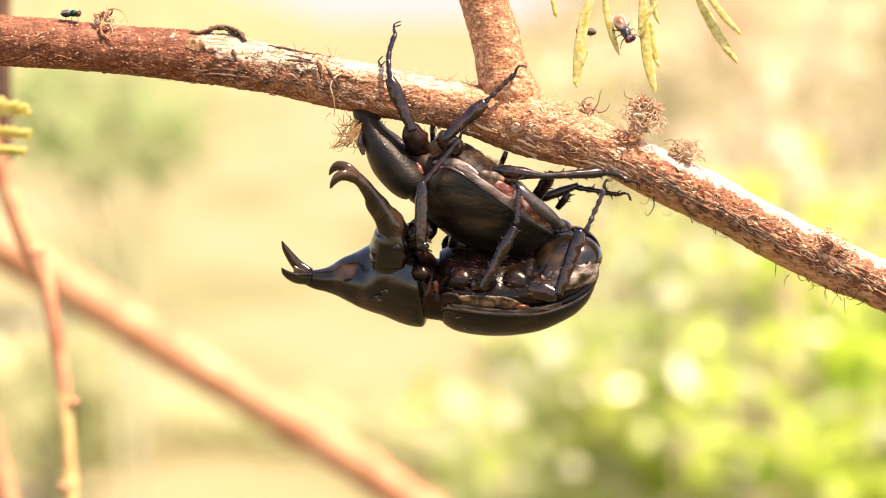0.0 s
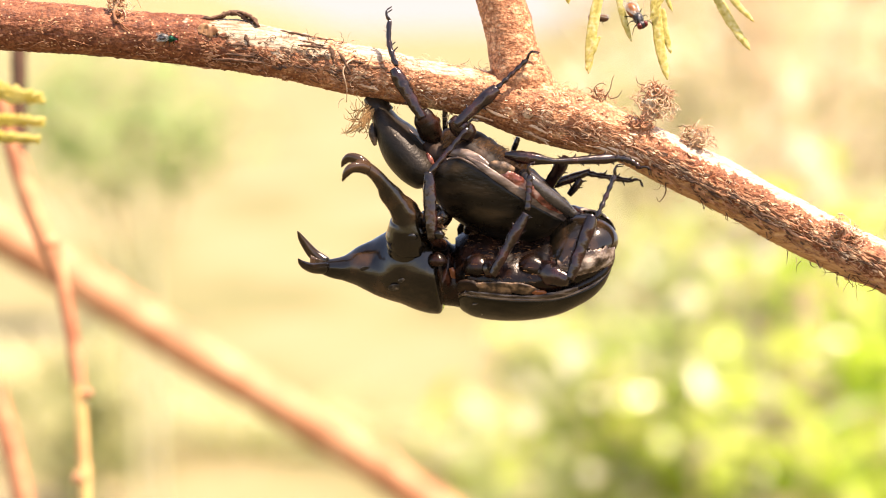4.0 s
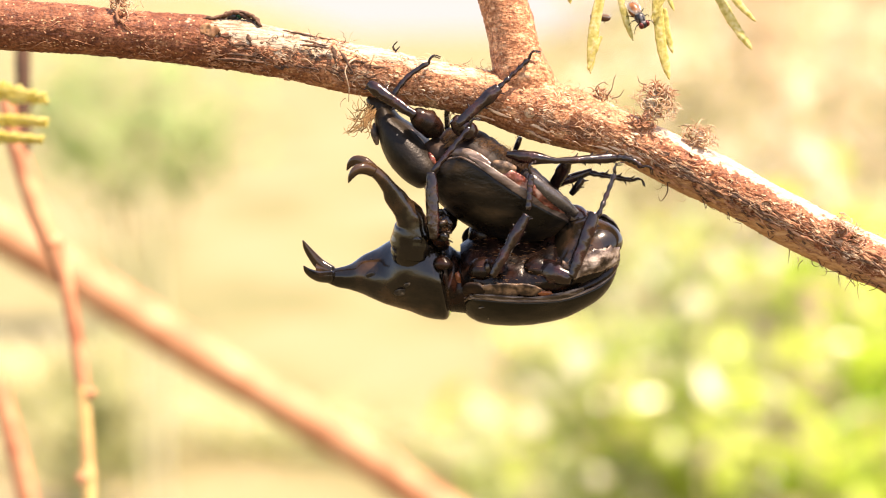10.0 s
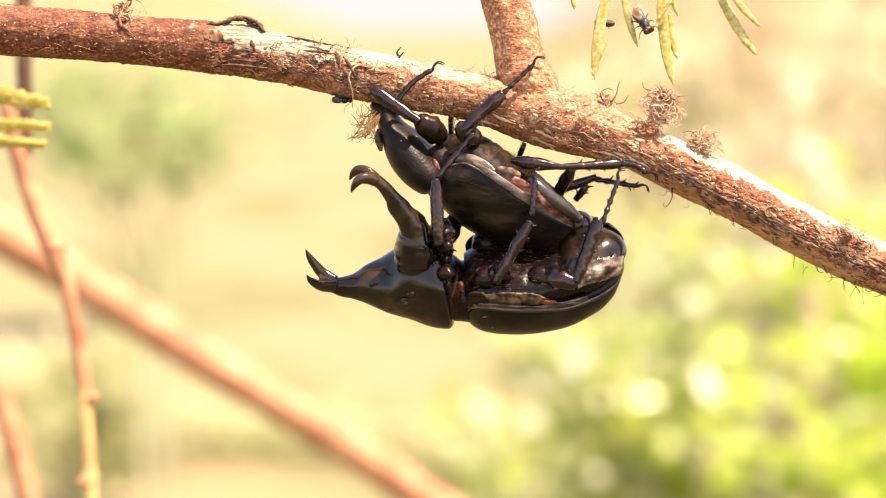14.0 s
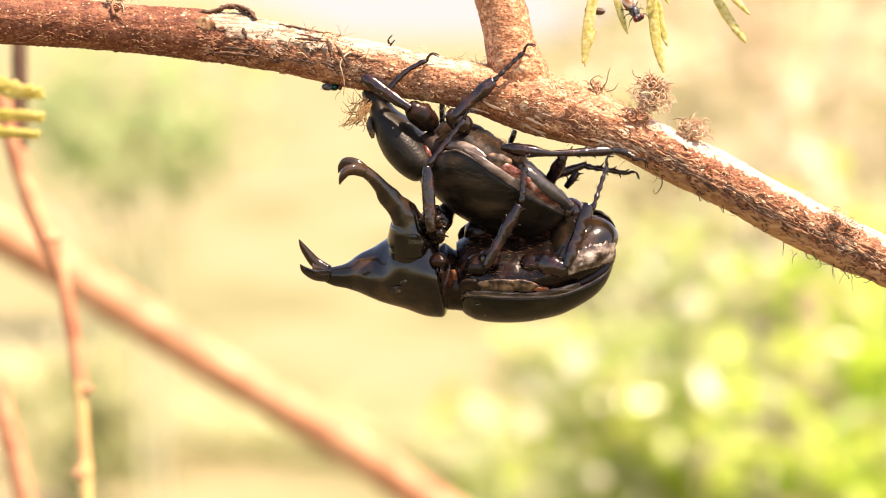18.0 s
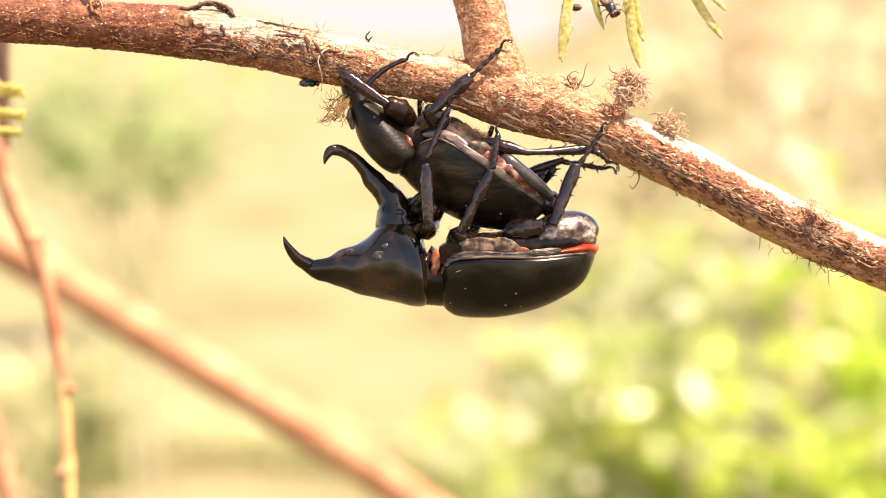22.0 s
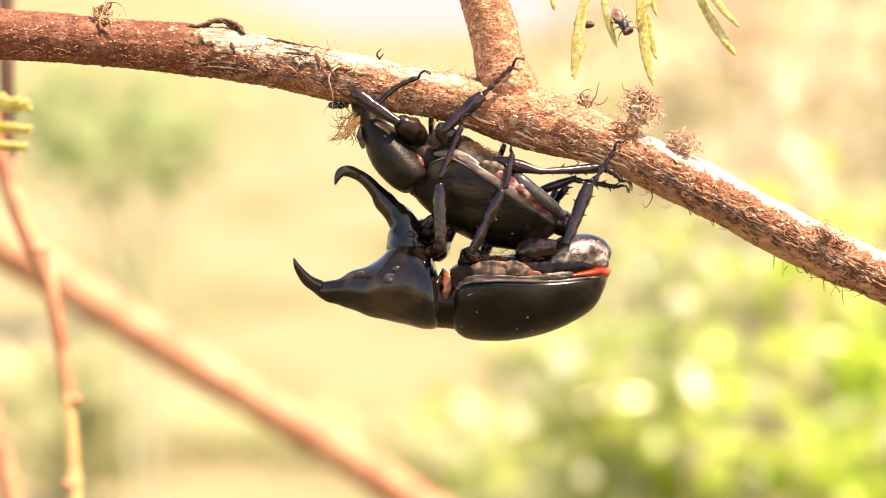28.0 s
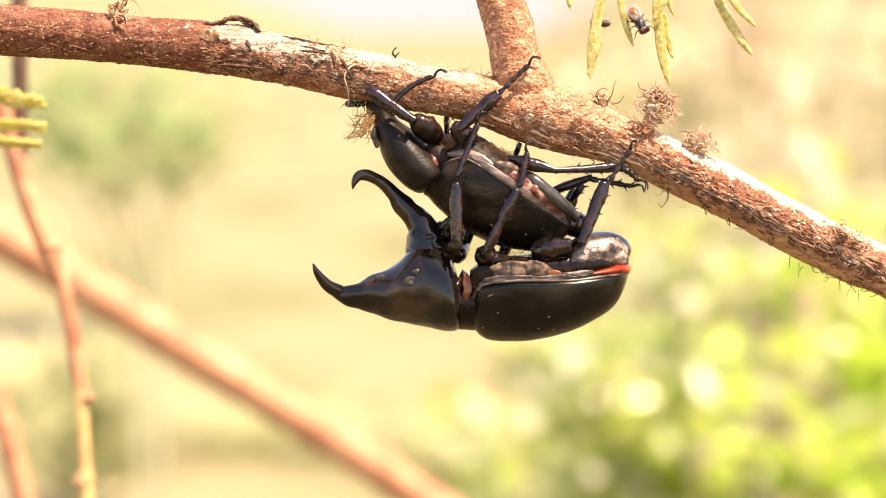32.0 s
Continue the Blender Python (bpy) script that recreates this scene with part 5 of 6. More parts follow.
# legs of the male: hold A until the pair shifts, then hold B
limb("fore_femur", male, [(0, (762, 462, -44), (742, 446, -100)), (19.2, (764, 462, -44), (744, 446, -100)), (19.9, (764, 462, -44), (766, 444, -98)), (20.6, (768, 462, -44), (787, 448, -96))], (10, 12, 12, 10, 6), BELLY_DARK)
limb("fore_tibia", male, [(0, (745, 440, -104), (747, 322, -104)), (2.2, (745, 448, -104), (738, 330, -104)), (6, (742, 450, -104), (738, 330, -104)), (19.2, (748, 452, -104), (740, 332, -104)), (19.9, (766, 452, -104), (748, 334, -104)), (20.6, (784, 456, -104), (777, 328, -104)), (32, (785, 458, -104), (783, 328, -104))], (8, 10, 11, 11, 11, 10, 7), LEG, "dark red shining shin")
limb("fore_tarsus", male, [(0, (748, 326, -104), (814, 246, -84)), (2.2, (740, 332, -104), (812, 246, -84)), (6, (740, 332, -104), (814, 244, -84)), (19.2, (742, 332, -104), (814, 242, -84)), (19.9, (750, 336, -104), (816, 242, -84)), (20.6, (778, 330, -104), (818, 240, -84)), (32, (784, 330, -104), (820, 238, -84))], (4, 6, 4.5, 6, 4.5, 6, 4.5, 5.5, 4, 5.5, 3), LEG, claws=True)
limb("mid_femur", male, [(0, (838, 505, -66), (862, 500, -96)), (19.3, (840, 500, -66), (862, 496, -96)), (19.8, (836, 480, -60), (850, 470, -96)), (20.4, (828, 476, -60), (846, 456, -96))], (14, 17, 17, 15, 12), LEG)
limb("mid_tibia", male, [(0, (852, 512, -98), (912, 402, -104)), (13, (846, 518, -98), (912, 402, -104)), (19.2, (844, 512, -98), (905, 400, -104)), (19.8, (842, 470, -98), (886, 366, -104)), (20.4, (840, 462, -98), (898, 346, -104)), (32, (836, 464, -98), (894, 348, -104))], (7, 9, 9.5, 9.5, 11, 10, 7), LEG, spines=4)
limb("mid_tarsus", male, [(0, (914, 400, -102), (918, 335, -96)), (19.2, (908, 400, -102), (914, 335, -96)), (19.5, (896, 380, -102), (906, 300, -96)), (19.8, (888, 366, -102), (905, 284, -96)), (20.4, (898, 348, -102), (908, 270, -90)), (26, (898, 348, -102), (910, 272, -90)), (28, (898, 348, -102), (914, 266, -84)), (32, (896, 348, -102), (912, 268, -84))], (4, 6, 5, 6, 5, 6, 5, 6, 5, 6, 4), LEG, claws=True)
limb("hind_femur", male, [(0, (925, 500, -62), (985, 524, -96)), (19.3, (928, 500, -62), (988, 518, -96)), (19.8, (926, 476, -60), (1000, 462, -96)), (20.4, (920, 462, -60), (1005, 446, -92))], (14, 19, 21, 20, 16, 11), LEG, "dark red thigh")
limb("hind_tibia", male, [(0, (988, 522, -98), (1028, 408, -90)), (19.2, (988, 514, -98), (1025, 410, -90)), (19.7, (998, 470, -98), (1024, 362, -86)), (20.4, (1004, 448, -94), (1042, 350, -70)), (32, (1004, 448, -94), (1042, 350, -70))], (8, 10, 11, 11, 12, 12, 8), LEG, "dark red shin with spines", spines=5)
limb("hind_tarsus", male, [(0, (1036, 412, -88), (1070, 335, -66)), (10, (1034, 412, -88), (1064, 335, -66)), (19.1, (1034, 412, -88), (1060, 330, -66)), (19.5, (1030, 380, -86), (1056, 290, -66)), (19.8, (1026, 360, -84), (1060, 270, -66)), (20.4, (1044, 352, -70), (1098, 270, -58)), (32, (1044, 352, -70), (1098, 270, -58))], TARSUS, LEG, claws=True)
for x in ((772, 466, 44), (838, 490, 60), (930, 470, 60)):
    limb("femur", male, [(0, x, (x[0] + 20, x[1] - 24, 96))], (14, 18, 18, 14, 10), LEG)
    limb("tibia", male, [(0, (x[0] + 20, x[1] - 24, 96), (x[0] + 60, x[1] - 120, 90))], (9, 11, 11, 12, 8), LEG, spines=3)
limb("feeler", male, [(0, (760, 418, -34), (778, 400, -46))], (5, 6, 8, 9, 6), SHELL)


# ---- twigs and leaflets near the branch ----
def twig(name, label, rows, mat, group="", n=18, amp=1.2, knots=()):
    t = thing(name, label, "twig", group)
    bm = bmesh.new()
    loft(bm, rows, n=n, sub=10, rough=lambda p, a, i: amp * noise.noise(p * 160) + amp * 0.6 * noise.noise(p * 700))
    part("stem", bm, mat, t)
    for x, y, d, r in knots:
        bm = bmesh.new()
        blob(bm, x, y, d, r, r * 0.8, r)
        part("bud", bm, mat, t)
    return t


D_TWIG, D_LIMB = 1690, 6200
twig("background_branch", "thick smooth orange-brown branch sloping behind the beetles",
     [(-700, 70, D_LIMB, 44, 44), (-250, 296, D_LIMB, 42, 42), (-30, 416, D_LIMB, 40, 40), (150, 525, D_LIMB, 37, 37), (300, 619, D_LIMB, 36, 36), (450, 708, D_LIMB, 35, 35), (600, 801, D_LIMB, 34, 34), (740, 896, D_LIMB, 32, 32), (950, 1028, D_LIMB, 31, 31), (1400, 1290, D_LIMB, 26, 26)], LIMB_BARK, n=24, knots=((640, 826, D_LIMB, 37), (652, 820, D_LIMB - 10, 30)))
twig("hanging_twig", "thin knotted pink and yellow twig hanging down", [(-25, 180, D_TWIG, 17, 17), (-5, 270, D_TWIG, 18, 18), (27, 370, D_TWIG, 20, 20), (55, 440, D_TWIG, 20, 20), (79, 500, D_TWIG, 15, 15), (100, 600, D_TWIG, 13, 13), (114, 690, D_TWIG, 13, 13), (118, 720, D_TWIG, 9, 9)], TWIG,
     knots=((128, 712, D_TWIG - 8, 11), (108, 702, D_TWIG, 9), (59, 445, D_TWIG, 22), (119, 862, D_TWIG, 17)))
shoot = next(o for o in scene.objects if o.name.startswith("hanging_twig"))
bm = bmesh.new()
loft(bm, [(113, 680, D_TWIG, 13, 13), (119, 760, D_TWIG, 12, 12), (123, 830, D_TWIG, 12, 12), (124, 858, D_TWIG, 15, 15), (126, 890, D_TWIG, 12, 12), (137, 1100, D_TWIG, 9, 9)], n=14, sub=8, rough=lambda p, a, i: 1.5 * noise.noise(p * 200))
part("young_shoot", bm, material("yellow_shoot_bark", [(0.62, 0.36, 0.15), (0.76, 0.58, 0.22)], rough=0.5, scale=60), shoot, "yellow young shoot")
twig("side_twig", "pale pinkish twig behind the branch", [(-86, 560, 2300, 18, 18), (-44, 680, 2300, 19, 19), (-13, 780, 2300, 19, 19), (12, 880, 2300, 19, 19), (48, 1050, 2300, 17, 17)], TWIG)
twig("upright_stick", "dark brown upright stick behind the branch", [(2, -200, D_TWIG, 15, 15), (6, 100, D_TWIG, 14, 14), (7, 200, D_TWIG, 14, 14), (6, 300, D_TWIG, 13, 13), (4, 330, D_TWIG, 8, 8)], STICK)


def leaflet(x0, y0, x1, y1, d, width, mat, parent, bow=0.0, thick=2.2, n=14):
    """A small thick folded leaflet from its stalk to its tip."""
    bm = bmesh.new()
    dx, dy = x1 - x0, y1 - y0
    rows = []
    for u, w in ((0, 0.35), (0.12, 0.75), (0.35, 1.0), (0.65, 1.0), (0.88, 0.72), (1.0, 0.12)):
        k = bow * math.sin(math.pi * u)
        rows.append((x0 + dx * u - dy * k * 0.1, y0 + dy * u + dx * k * 0.1, d - 3 * k, width * w / 2, thick))
    loft(bm, rows, n=n, sub=6, rough=lambda p, a, i: 1.1 * noise.noise(p * 900) + 0.9 * noise.noise(p * 2600))
    return part("leaflet", bm, mat, parent)


spray = thing("leaf_spray", "hanging spray of narrow yellow-green leaflets", "leaves")
bm = bmesh.new()
loft(bm, [(1000, -120, 20, 5, 5), (1080, -60, 15, 5, 5), (1160, -30, 10, 4, 4), (1260, -40, 20, 3, 3)], n=8)
part("stalk", bm, STEM, spray)
for a in ((1050, -20, 1020, 156, 0, 19), (1040, 90, 1016, 150, -3, 10), (1068, -20, 1096, 98, -10, 12), (1138, -20, 1160, 166, 14, 19), (1152, 40, 1166, 120, 16, 12), (1150, -20, 1168, 44, 20, 9), (1164, 5, 1128, 60, -6, 9), (1226, -30, 1306, 112, 120, 17), (1240, -30, 1313, 62, 110, 12), (978, -30, 985, 32, 40, 9)):
    leaflet(*a, POD, spray, bow=0.4)
bm = bmesh.new()
strand(bm, [G(1112, -20, -4), G(1116, 20, -4), G(1119, 50, -4)], 1.0 * STEP, 5)
part("thread", bm, STEM, spray)
yellow = thing("yellow_leaf", "bright yellow feathered leaflets on a twig", "leaves")
rnd_leaf = random.Random(9)
for x0, y0, x1, y1, size in ((-60, 180, 40, 194, 32), (-60, 231, 42, 236, 20), (-60, 262, 34, 268, 17)):
    bm = bmesh.new()
    loft(bm, [(x0, y0, 700, 3, 3), ((x0 + x1) / 2, (y0 + y1) / 2 - 2, 697, 3.5, 3), (x1, y1, 700, 2, 2)], n=8)
    part("stalk", bm, YELLOW, yellow)
    for k in range(11):
        u = 0.05 + 0.095 * k
        x, y = x0 + (x1 - x0) * u, y0 + (y1 - y0) * u
        for way in (-1, 1):
            leaflet(x, y, x + rnd_leaf.uniform(9, 16), y + way * size * rnd_leaf.uniform(0.45, 0.8) * (1.05 - 0.6 * u), 700 + way * 6, 11, YELLOW, yellow, bow=0.5, thick=2.5, n=8)



# ---- flies ----
def build_fly(body_mat, tail_mat, label, scale=1.0):
    """A small fly: it heads along x and stands on z = 0."""
    f = thing("fly", label, "fly", "flies")
    k = STEP * scale

    def egg(name, c, r, mat, parent=f, label=""):
        bm = bmesh.new()
        rings = []
        for i in range(9):
            u = -math.cos(math.pi * (i + 0.3) / 8.6)
            q = math.sqrt(max(0, 1 - u * u))
            rings.append([Vector((c[0] + u * r[0], c[1] + math.cos(a) * q * r[1], c[2] + math.sin(a) * q * r[2])) * k for a in [6.2832 * j / 12 for j in range(12)]])
        ring_mesh(bm, rings)
        return part(name, bm, mat, parent, label)

    egg("abdomen", (-10, 0, 9), (12, 8, 7.5), tail_mat)
    egg("thorax", (4, 0, 10), (8, 7, 7), body_mat)
    head = egg("head", (14, 0, 9), (5, 6, 6), body_mat)
    for s in (-1, 1):
        egg("eye", (15, s * 4, 10), (4, 3.5, 5), FLY_RED, head)
        bm = bmesh.new()
        rings = []
        for u, w in ((0, 1), (0.2, 3.5), (0.5, 5.5), (0.8, 5), (1, 1.5)):
            c = Vector((2 - 27 * u, s * (2.5 + 2.5 * u), 16 - 3 * u))
            rings.append([(c + Vector((0, w * math.cos(a), 0.5 * math.sin(a)))) * k for a in [6.2832 * j / 10 for j in range(10)]])
        ring_mesh(bm, rings)
        part("wing", bm, WING, f, "clear smoky wing")
        for x, reach in ((9, 8), (3, 0), (-2, -9)):
            bm = bmesh.new()
            strand(bm, [Vector((x, s * 4, 6)) * k, Vector((x + reach * 0.5, s * 11, 8)) * k, Vector((x + reach, s * 15, 0)) * k], 0.9 * k, 5)
            part("leg", bm, EYE_BLACK, f)
    return f


def fly_pose(x, y, d, heading, tip=0.0):
    """Stands on the surface at a point of the plan; heading in the plan, tip: how far its back leans from the viewer to the sky."""
    out = Vector((0, math.sin(radians(tip)), math.cos(radians(tip))))
    ahead = Vector((math.cos(radians(heading)), -math.sin(radians(heading)), 0))
    ahead = (ahead - out * ahead.dot(out)).normalized()
    side = out.cross(ahead)
    m = Matrix((ahead, side, out)).transposed().to_4x4()
    return PLANE @ Matrix.Translation(G(x, y, d)) @ m


green_fly = build_fly(FLY_GREEN, FLY_GREY, "metallic green fly with clear wings walking on the branch", 0.9)
perched_fly = build_fly(FLY_GREY, FLY_AMBER, "grey striped fly with red eyes perched on a leaflet", 1.4)
perched_fly.matrix_basis = fly_pose(1104, 60, -6, 64, 25)
far_fly = build_fly(STICK, STICK, "small dark brown fly behind a leaflet", 0.9)
far_fly.matrix_basis = fly_pose(1036, 64, 34, 180, 60)


# ---- background plants ----
def shrub(name, label, x, y, height, spread, count, leaf, mat, stem_mat, stems=7, low=0.15, seed=0, second=None, share=0.0):
    """A shrub of forking stems with loose leaves, denser towards its outer twigs."""
    rnd = random.Random(seed)
    s = tagged(new(name), label, "shrub", "meadow shrubs")
    s.location = (x, y, 0)
    tips = []
    for _ in range(stems):
        bm = bmesh.new()
        a = rnd.uniform(0, 6.283)
        r = spread * rnd.uniform(0.2, 1.0)
        top = Vector((math.cos(a) * r, math.sin(a) * r * 0.7, height * rnd.uniform(0.65, 1.0)))
        mid = top * 0.5 + Vector((rnd.uniform(-0.1, 0.1) * spread, rnd.uniform(-0.1, 0.1) * spread, height * 0.1))
        strand(bm, [(0, 0, -0.02), mid * 0.5, mid, top], 0.004 + 0.003 * height, 6)
        for _k in range(5):
            u = rnd.uniform(0.35, 0.95)
            base = mid.lerp(top, u)
            tip = base + Vector((rnd.gauss(0, 0.25 * spread), rnd.gauss(0, 0.2 * spread), rnd.uniform(-0.05, 0.2) * height))
            strand(bm, [base, base.lerp(tip, 0.5) + Vector((0, 0, 0.03 * height)), tip], 0.005, 4)
            tips += [(base, tip), (mid, top)]
            if low == 0:
                tips += [(Vector((0, 0, 0)), mid), (mid * 0.5, mid)]
        part("stem", bm, stem_mat, s)
    verts, faces, kinds = [], [], []
    for _ in range(count):
        b, t = rnd.choice(tips)
        p = b.lerp(t, rnd.random()) + Vector((rnd.gauss(0, 0.17 * spread), rnd.gauss(0, 0.12 * spread), rnd.gauss(0, 0.07 * height)))
        if p.z < low * height:
            continue
        size = leaf * rnd.uniform(0.6, 1.3)
        q = Euler((rnd.uniform(0.1, 1.1), rnd.uniform(-0.6, 0.6), rnd.gauss(0, 1.0))).to_matrix()
        n0 = len(verts)
        for v in ((0, 0, 0), (0.28, 0.35, 0.06), (0.3, 0.7, 0.02), (0, 1.1, -0.12), (-0.3, 0.7, 0.02), (-0.28, 0.35, 0.06), (0, 0.45, -0.03)):
            verts.append(p + q @ (Vector(v) * size))
        kinds += [int(rnd.random() < share)] * 6
        faces += [(n0, n0 + 1, n0 + 6), (n0 + 1, n0 + 2, n0 + 6), (n0 + 2, n0 + 3, n0 + 6), (n0 + 3, n0 + 4, n0 + 6), (n0 + 4, n0 + 5, n0 + 6), (n0 + 5, n0, n0 + 6)]
    me = bpy.data.meshes.new("crown")
    me.from_pydata(verts, [], faces)
    me.materials.append(mat)
    if second:
        me.materials.append(second)
        me.polygons.foreach_set("material_index", kinds)
    crown = new("crown", me)
    crown.parent = s
    return s


shrub("leafy_shrub", "sunlit yellow-green leafy shrub in the meadow", 0.64, 3.4, 0.78, 0.4, 400, 0.08, LEAF_A, STEM, seed=1, low=0.3, second=LEAF_GLINT, share=0.07)
shrub("leafy_shrub", "sunlit yellow-green leafy shrub in the meadow", 0.34, 4.3, 0.54, 0.32, 210, 0.08, LEAF_A, STEM, seed=3, second=LEAF_GLINT, share=0.08)
shrub("leafy_shrub", "sunlit yellow-green leafy shrub in the meadow", 0.92, 5.0, 0.7, 0.42, 170, 0.085, LEAF_A, STEM, seed=13, second=LEAF_MINT, share=0.5)
shrub("leafy_shrub", "mid-green leafy shrub in the meadow", 0.7, 4.4, 0.75, 0.42, 190, 0.08, LEAF_B, STEM, seed=2, second=LEAF_GLINT, share=0.1)
shrub("leafy_shrub", "pale green leafy shrub in the meadow", 0.9, 5.9, 0.6, 0.5, 260, 0.07, LEAF_A, LEAF_C, stems=9, seed=15, low=0.0, second=LEAF_GLINT, share=0.3)
shrub("dry_shrub", "peach-coloured dry flower stalks in the meadow", 0.5, 3.9, 0.92, 0.1, 110, 0.055, LEAF_PEACH, LEAF_PEACH, stems=4, seed=16, low=0.55)
shrub("dry_shrub", "tall dry straw-coloured shrub in the meadow", 1.0, 8.0, 1.6, 0.6, 360, 0.07, LEAF_DRY, LEAF_DRY, stems=5, seed=4)
shrub("dry_shrub", "tall dry straw-coloured shrub in the meadow", 1.45, 8.6, 1.7, 0.6, 420, 0.07, LEAF_PEACH, LEAF_DRY, stems=6, seed=6, second=LEAF_C, share=0.4)
for i, (x, y, h) in enumerate(((0.75, 10.0, 1.25), (1.6, 11.0, 1.6), (1.15, 12.5, 1.9), (2.1, 13.0, 1.7))):
    shrub("dry_shrub", "distant peach-coloured dry scrub in the meadow", x, y, h, 0.75, 240, 0.11, LEAF_PEACH, LEAF_PEACH, stems=8, seed=50 + i, low=0.0, second=LEAF_C, share=0.55)
shrub("leafy_shrub", "distant soft green bush in the meadow", -1.2, 9.0, 1.0, 0.5, 240, 0.11, LEAF_SOFT, LEAF_C, stems=12, seed=5, low=0.3)
for i, (x, y, h, w, count) in enumerate(((0.42, 5.4, 0.42, 0.3, 190), (0.66, 6.2, 0.55, 0.4, 240), (0.95, 6.8, 0.7, 0.45, 240), (0.3, 6.8, 0.3, 0.35, 150), (0.7, 7.6, 0.5, 0.45, 200), (0.5, 4.7, 0.62, 0.25, 170), (0.2, 4.9, 0.36, 0.26, 130))):
    shrub("leafy_shrub", "pale mint-green weed with small leaves in the meadow", x, y, h, w, int(count * 0.6), 0.09, LEAF_MINT, LEAF_C, stems=8, seed=70 + i, low=0.0, second=LEAF_A, share=0.3)
shrub("leafy_shrub", "low olive-green bush in the meadow", -0.86, 5.6, 0.34, 0.26, 150, 0.06, LEAF_C, LEAF_C, stems=8, seed=85, low=0.0)


def glint_stalk(x, y, z, size, seed):
    """An added stalk whose one broad pale leaf, turned to the sun, stands in for a glint."""
    rnd = random.Random(seed)
    g = tagged(new("sun_glint_stalk"), "added stalk with one broad pale leaf in place of a sun glint", "weed", "dry stalks")
    g.location = (x, y, 0)
    bm = bmesh.new()
    strand(bm, [(0.02, 0, -0.02), (0.015, 0.0, z * 0.5), (0, 0, z)], 0.004, 6)
    part("stem", bm, STEM, g)
    bm = bmesh.new()
    tilt = Euler((0.75, rnd.uniform(-0.2, 0.2), rnd.uniform(-0.3, 0.3))).to_matrix()
    rings = [[Vector((0, 0, z)) + tilt @ Vector((size * w * math.cos(a), size * (u - 0.5), 0.004 * math.sin(a) - 0.15 * size * u * u)) for a in [6.2832 * k / 8 for k in range(8)]] for u, w in ((0, 0.06), (0.2, 0.34), (0.5, 0.46), (0.8, 0.3), (1, 0.04))]
    ring_mesh(bm, rings)
    part("leaf", bm, LEAF_GLINT, g)


for i, (x, y, z, size) in enumerate(((0.092, 3.5, 0.55, 0.045), (0.33, 3.6, 0.71, 0.05), (0.6, 3.7, 0.62, 0.04), (0.55, 4.0, 0.45, 0.04), (0.2, 3.8, 0.42, 0.035))):
    glint_stalk(x, y, z, size, 60 + i)


def tussock(x, y, height, spread, seed):
    """A low tussock of many arching blades that spring from one root."""
    rnd = random.Random(seed)
    g = tagged(new("grass_tussock"), "low pale olive-green grass tussock in the meadow", "grass", "grass tussocks")
    g.location = (x, y, 0)
    for mat, count in ((LEAF_C, 60), (BLADE, 40)):
        verts, faces = [], []
        for _ in range(count):
            a, r = rnd.uniform(0, 6.283), spread * rnd.uniform(0.1, 1)
            out = Vector((math.cos(a), math.sin(a), 0))
            side = Vector((-out.y, out.x, 0)) * rnd.uniform(0.008, 0.016)
            h, n0 = height * rnd.uniform(0.5, 1), len(verts)
            root = out * r * 0.5
            for u in (0, 0.35, 0.7, 1.0):
                p = root + out * r * u * u + Vector((0, 0, h * (1.5 * u - 0.6 * u * u)))
                verts += [p - side * (1.1 - u), p + side * (1.1 - u)]
            faces += [(n0 + k, n0 + k + 1, n0 + k + 3, n0 + k + 2) for k in (0, 2, 4)]
        me = bpy.data.meshes.new("blade_tuft")
        me.from_pydata(verts, [], faces)
        me.materials.append(mat)
        tuft = new("blade_tuft", me)
        tuft.parent = g
        tuft["kind"] = "stuff"


for i, (x, y, h, w) in enumerate(((-0.95, 6.2, 0.22, 0.4), (-0.5, 6.6, 0.14, 0.45), (-0.1, 6.3, 0.14, 0.4), (-1.15, 7.2, 0.3, 0.4), (0.15, 6.0, 0.16, 0.35))):
    tussock(x, y, h, w, 40 + i)


def tall_grass(spots):
    """Long arching blades of pale grass: base, crest and tip, in metres."""
    for *way, width in spots:
        g = tagged(new("tall_grass"), "long arching pale green grass blade", "grass", "tall grass")
        bm = bmesh.new()
        pts = spline(way, 8)
        rings = []
        for k, p in enumerate(pts):
            w = width * (1 - (k / len(pts)) ** 2 * 0.9)
            rings.append([Vector(p) + Vector((w * math.cos(a), 0.3 * w * math.sin(a), 0.12 * w * math.sin(a))) for a in [6.2832 * j / 8 for j in range(8)]])
        ring_mesh(bm, rings)
        part("blade", bm, BLADE, g)


tall_grass([((-0.33, 2.6, 0.0), (-0.34, 2.6, 0.72), (-0.36, 2.6, 0.86), (-0.42, 2.6, 0.95), (-0.54, 2.6, 1.0), 0.0045), ((-0.36, 3.0, 0.0), (-0.37, 3.0, 0.8), (-0.41, 3.0, 0.93), (-0.5, 3.0, 1.0), (-0.64, 3.0, 1.03), 0.005)])



# ---- what moves ----
PIVOT = G(900, 515)


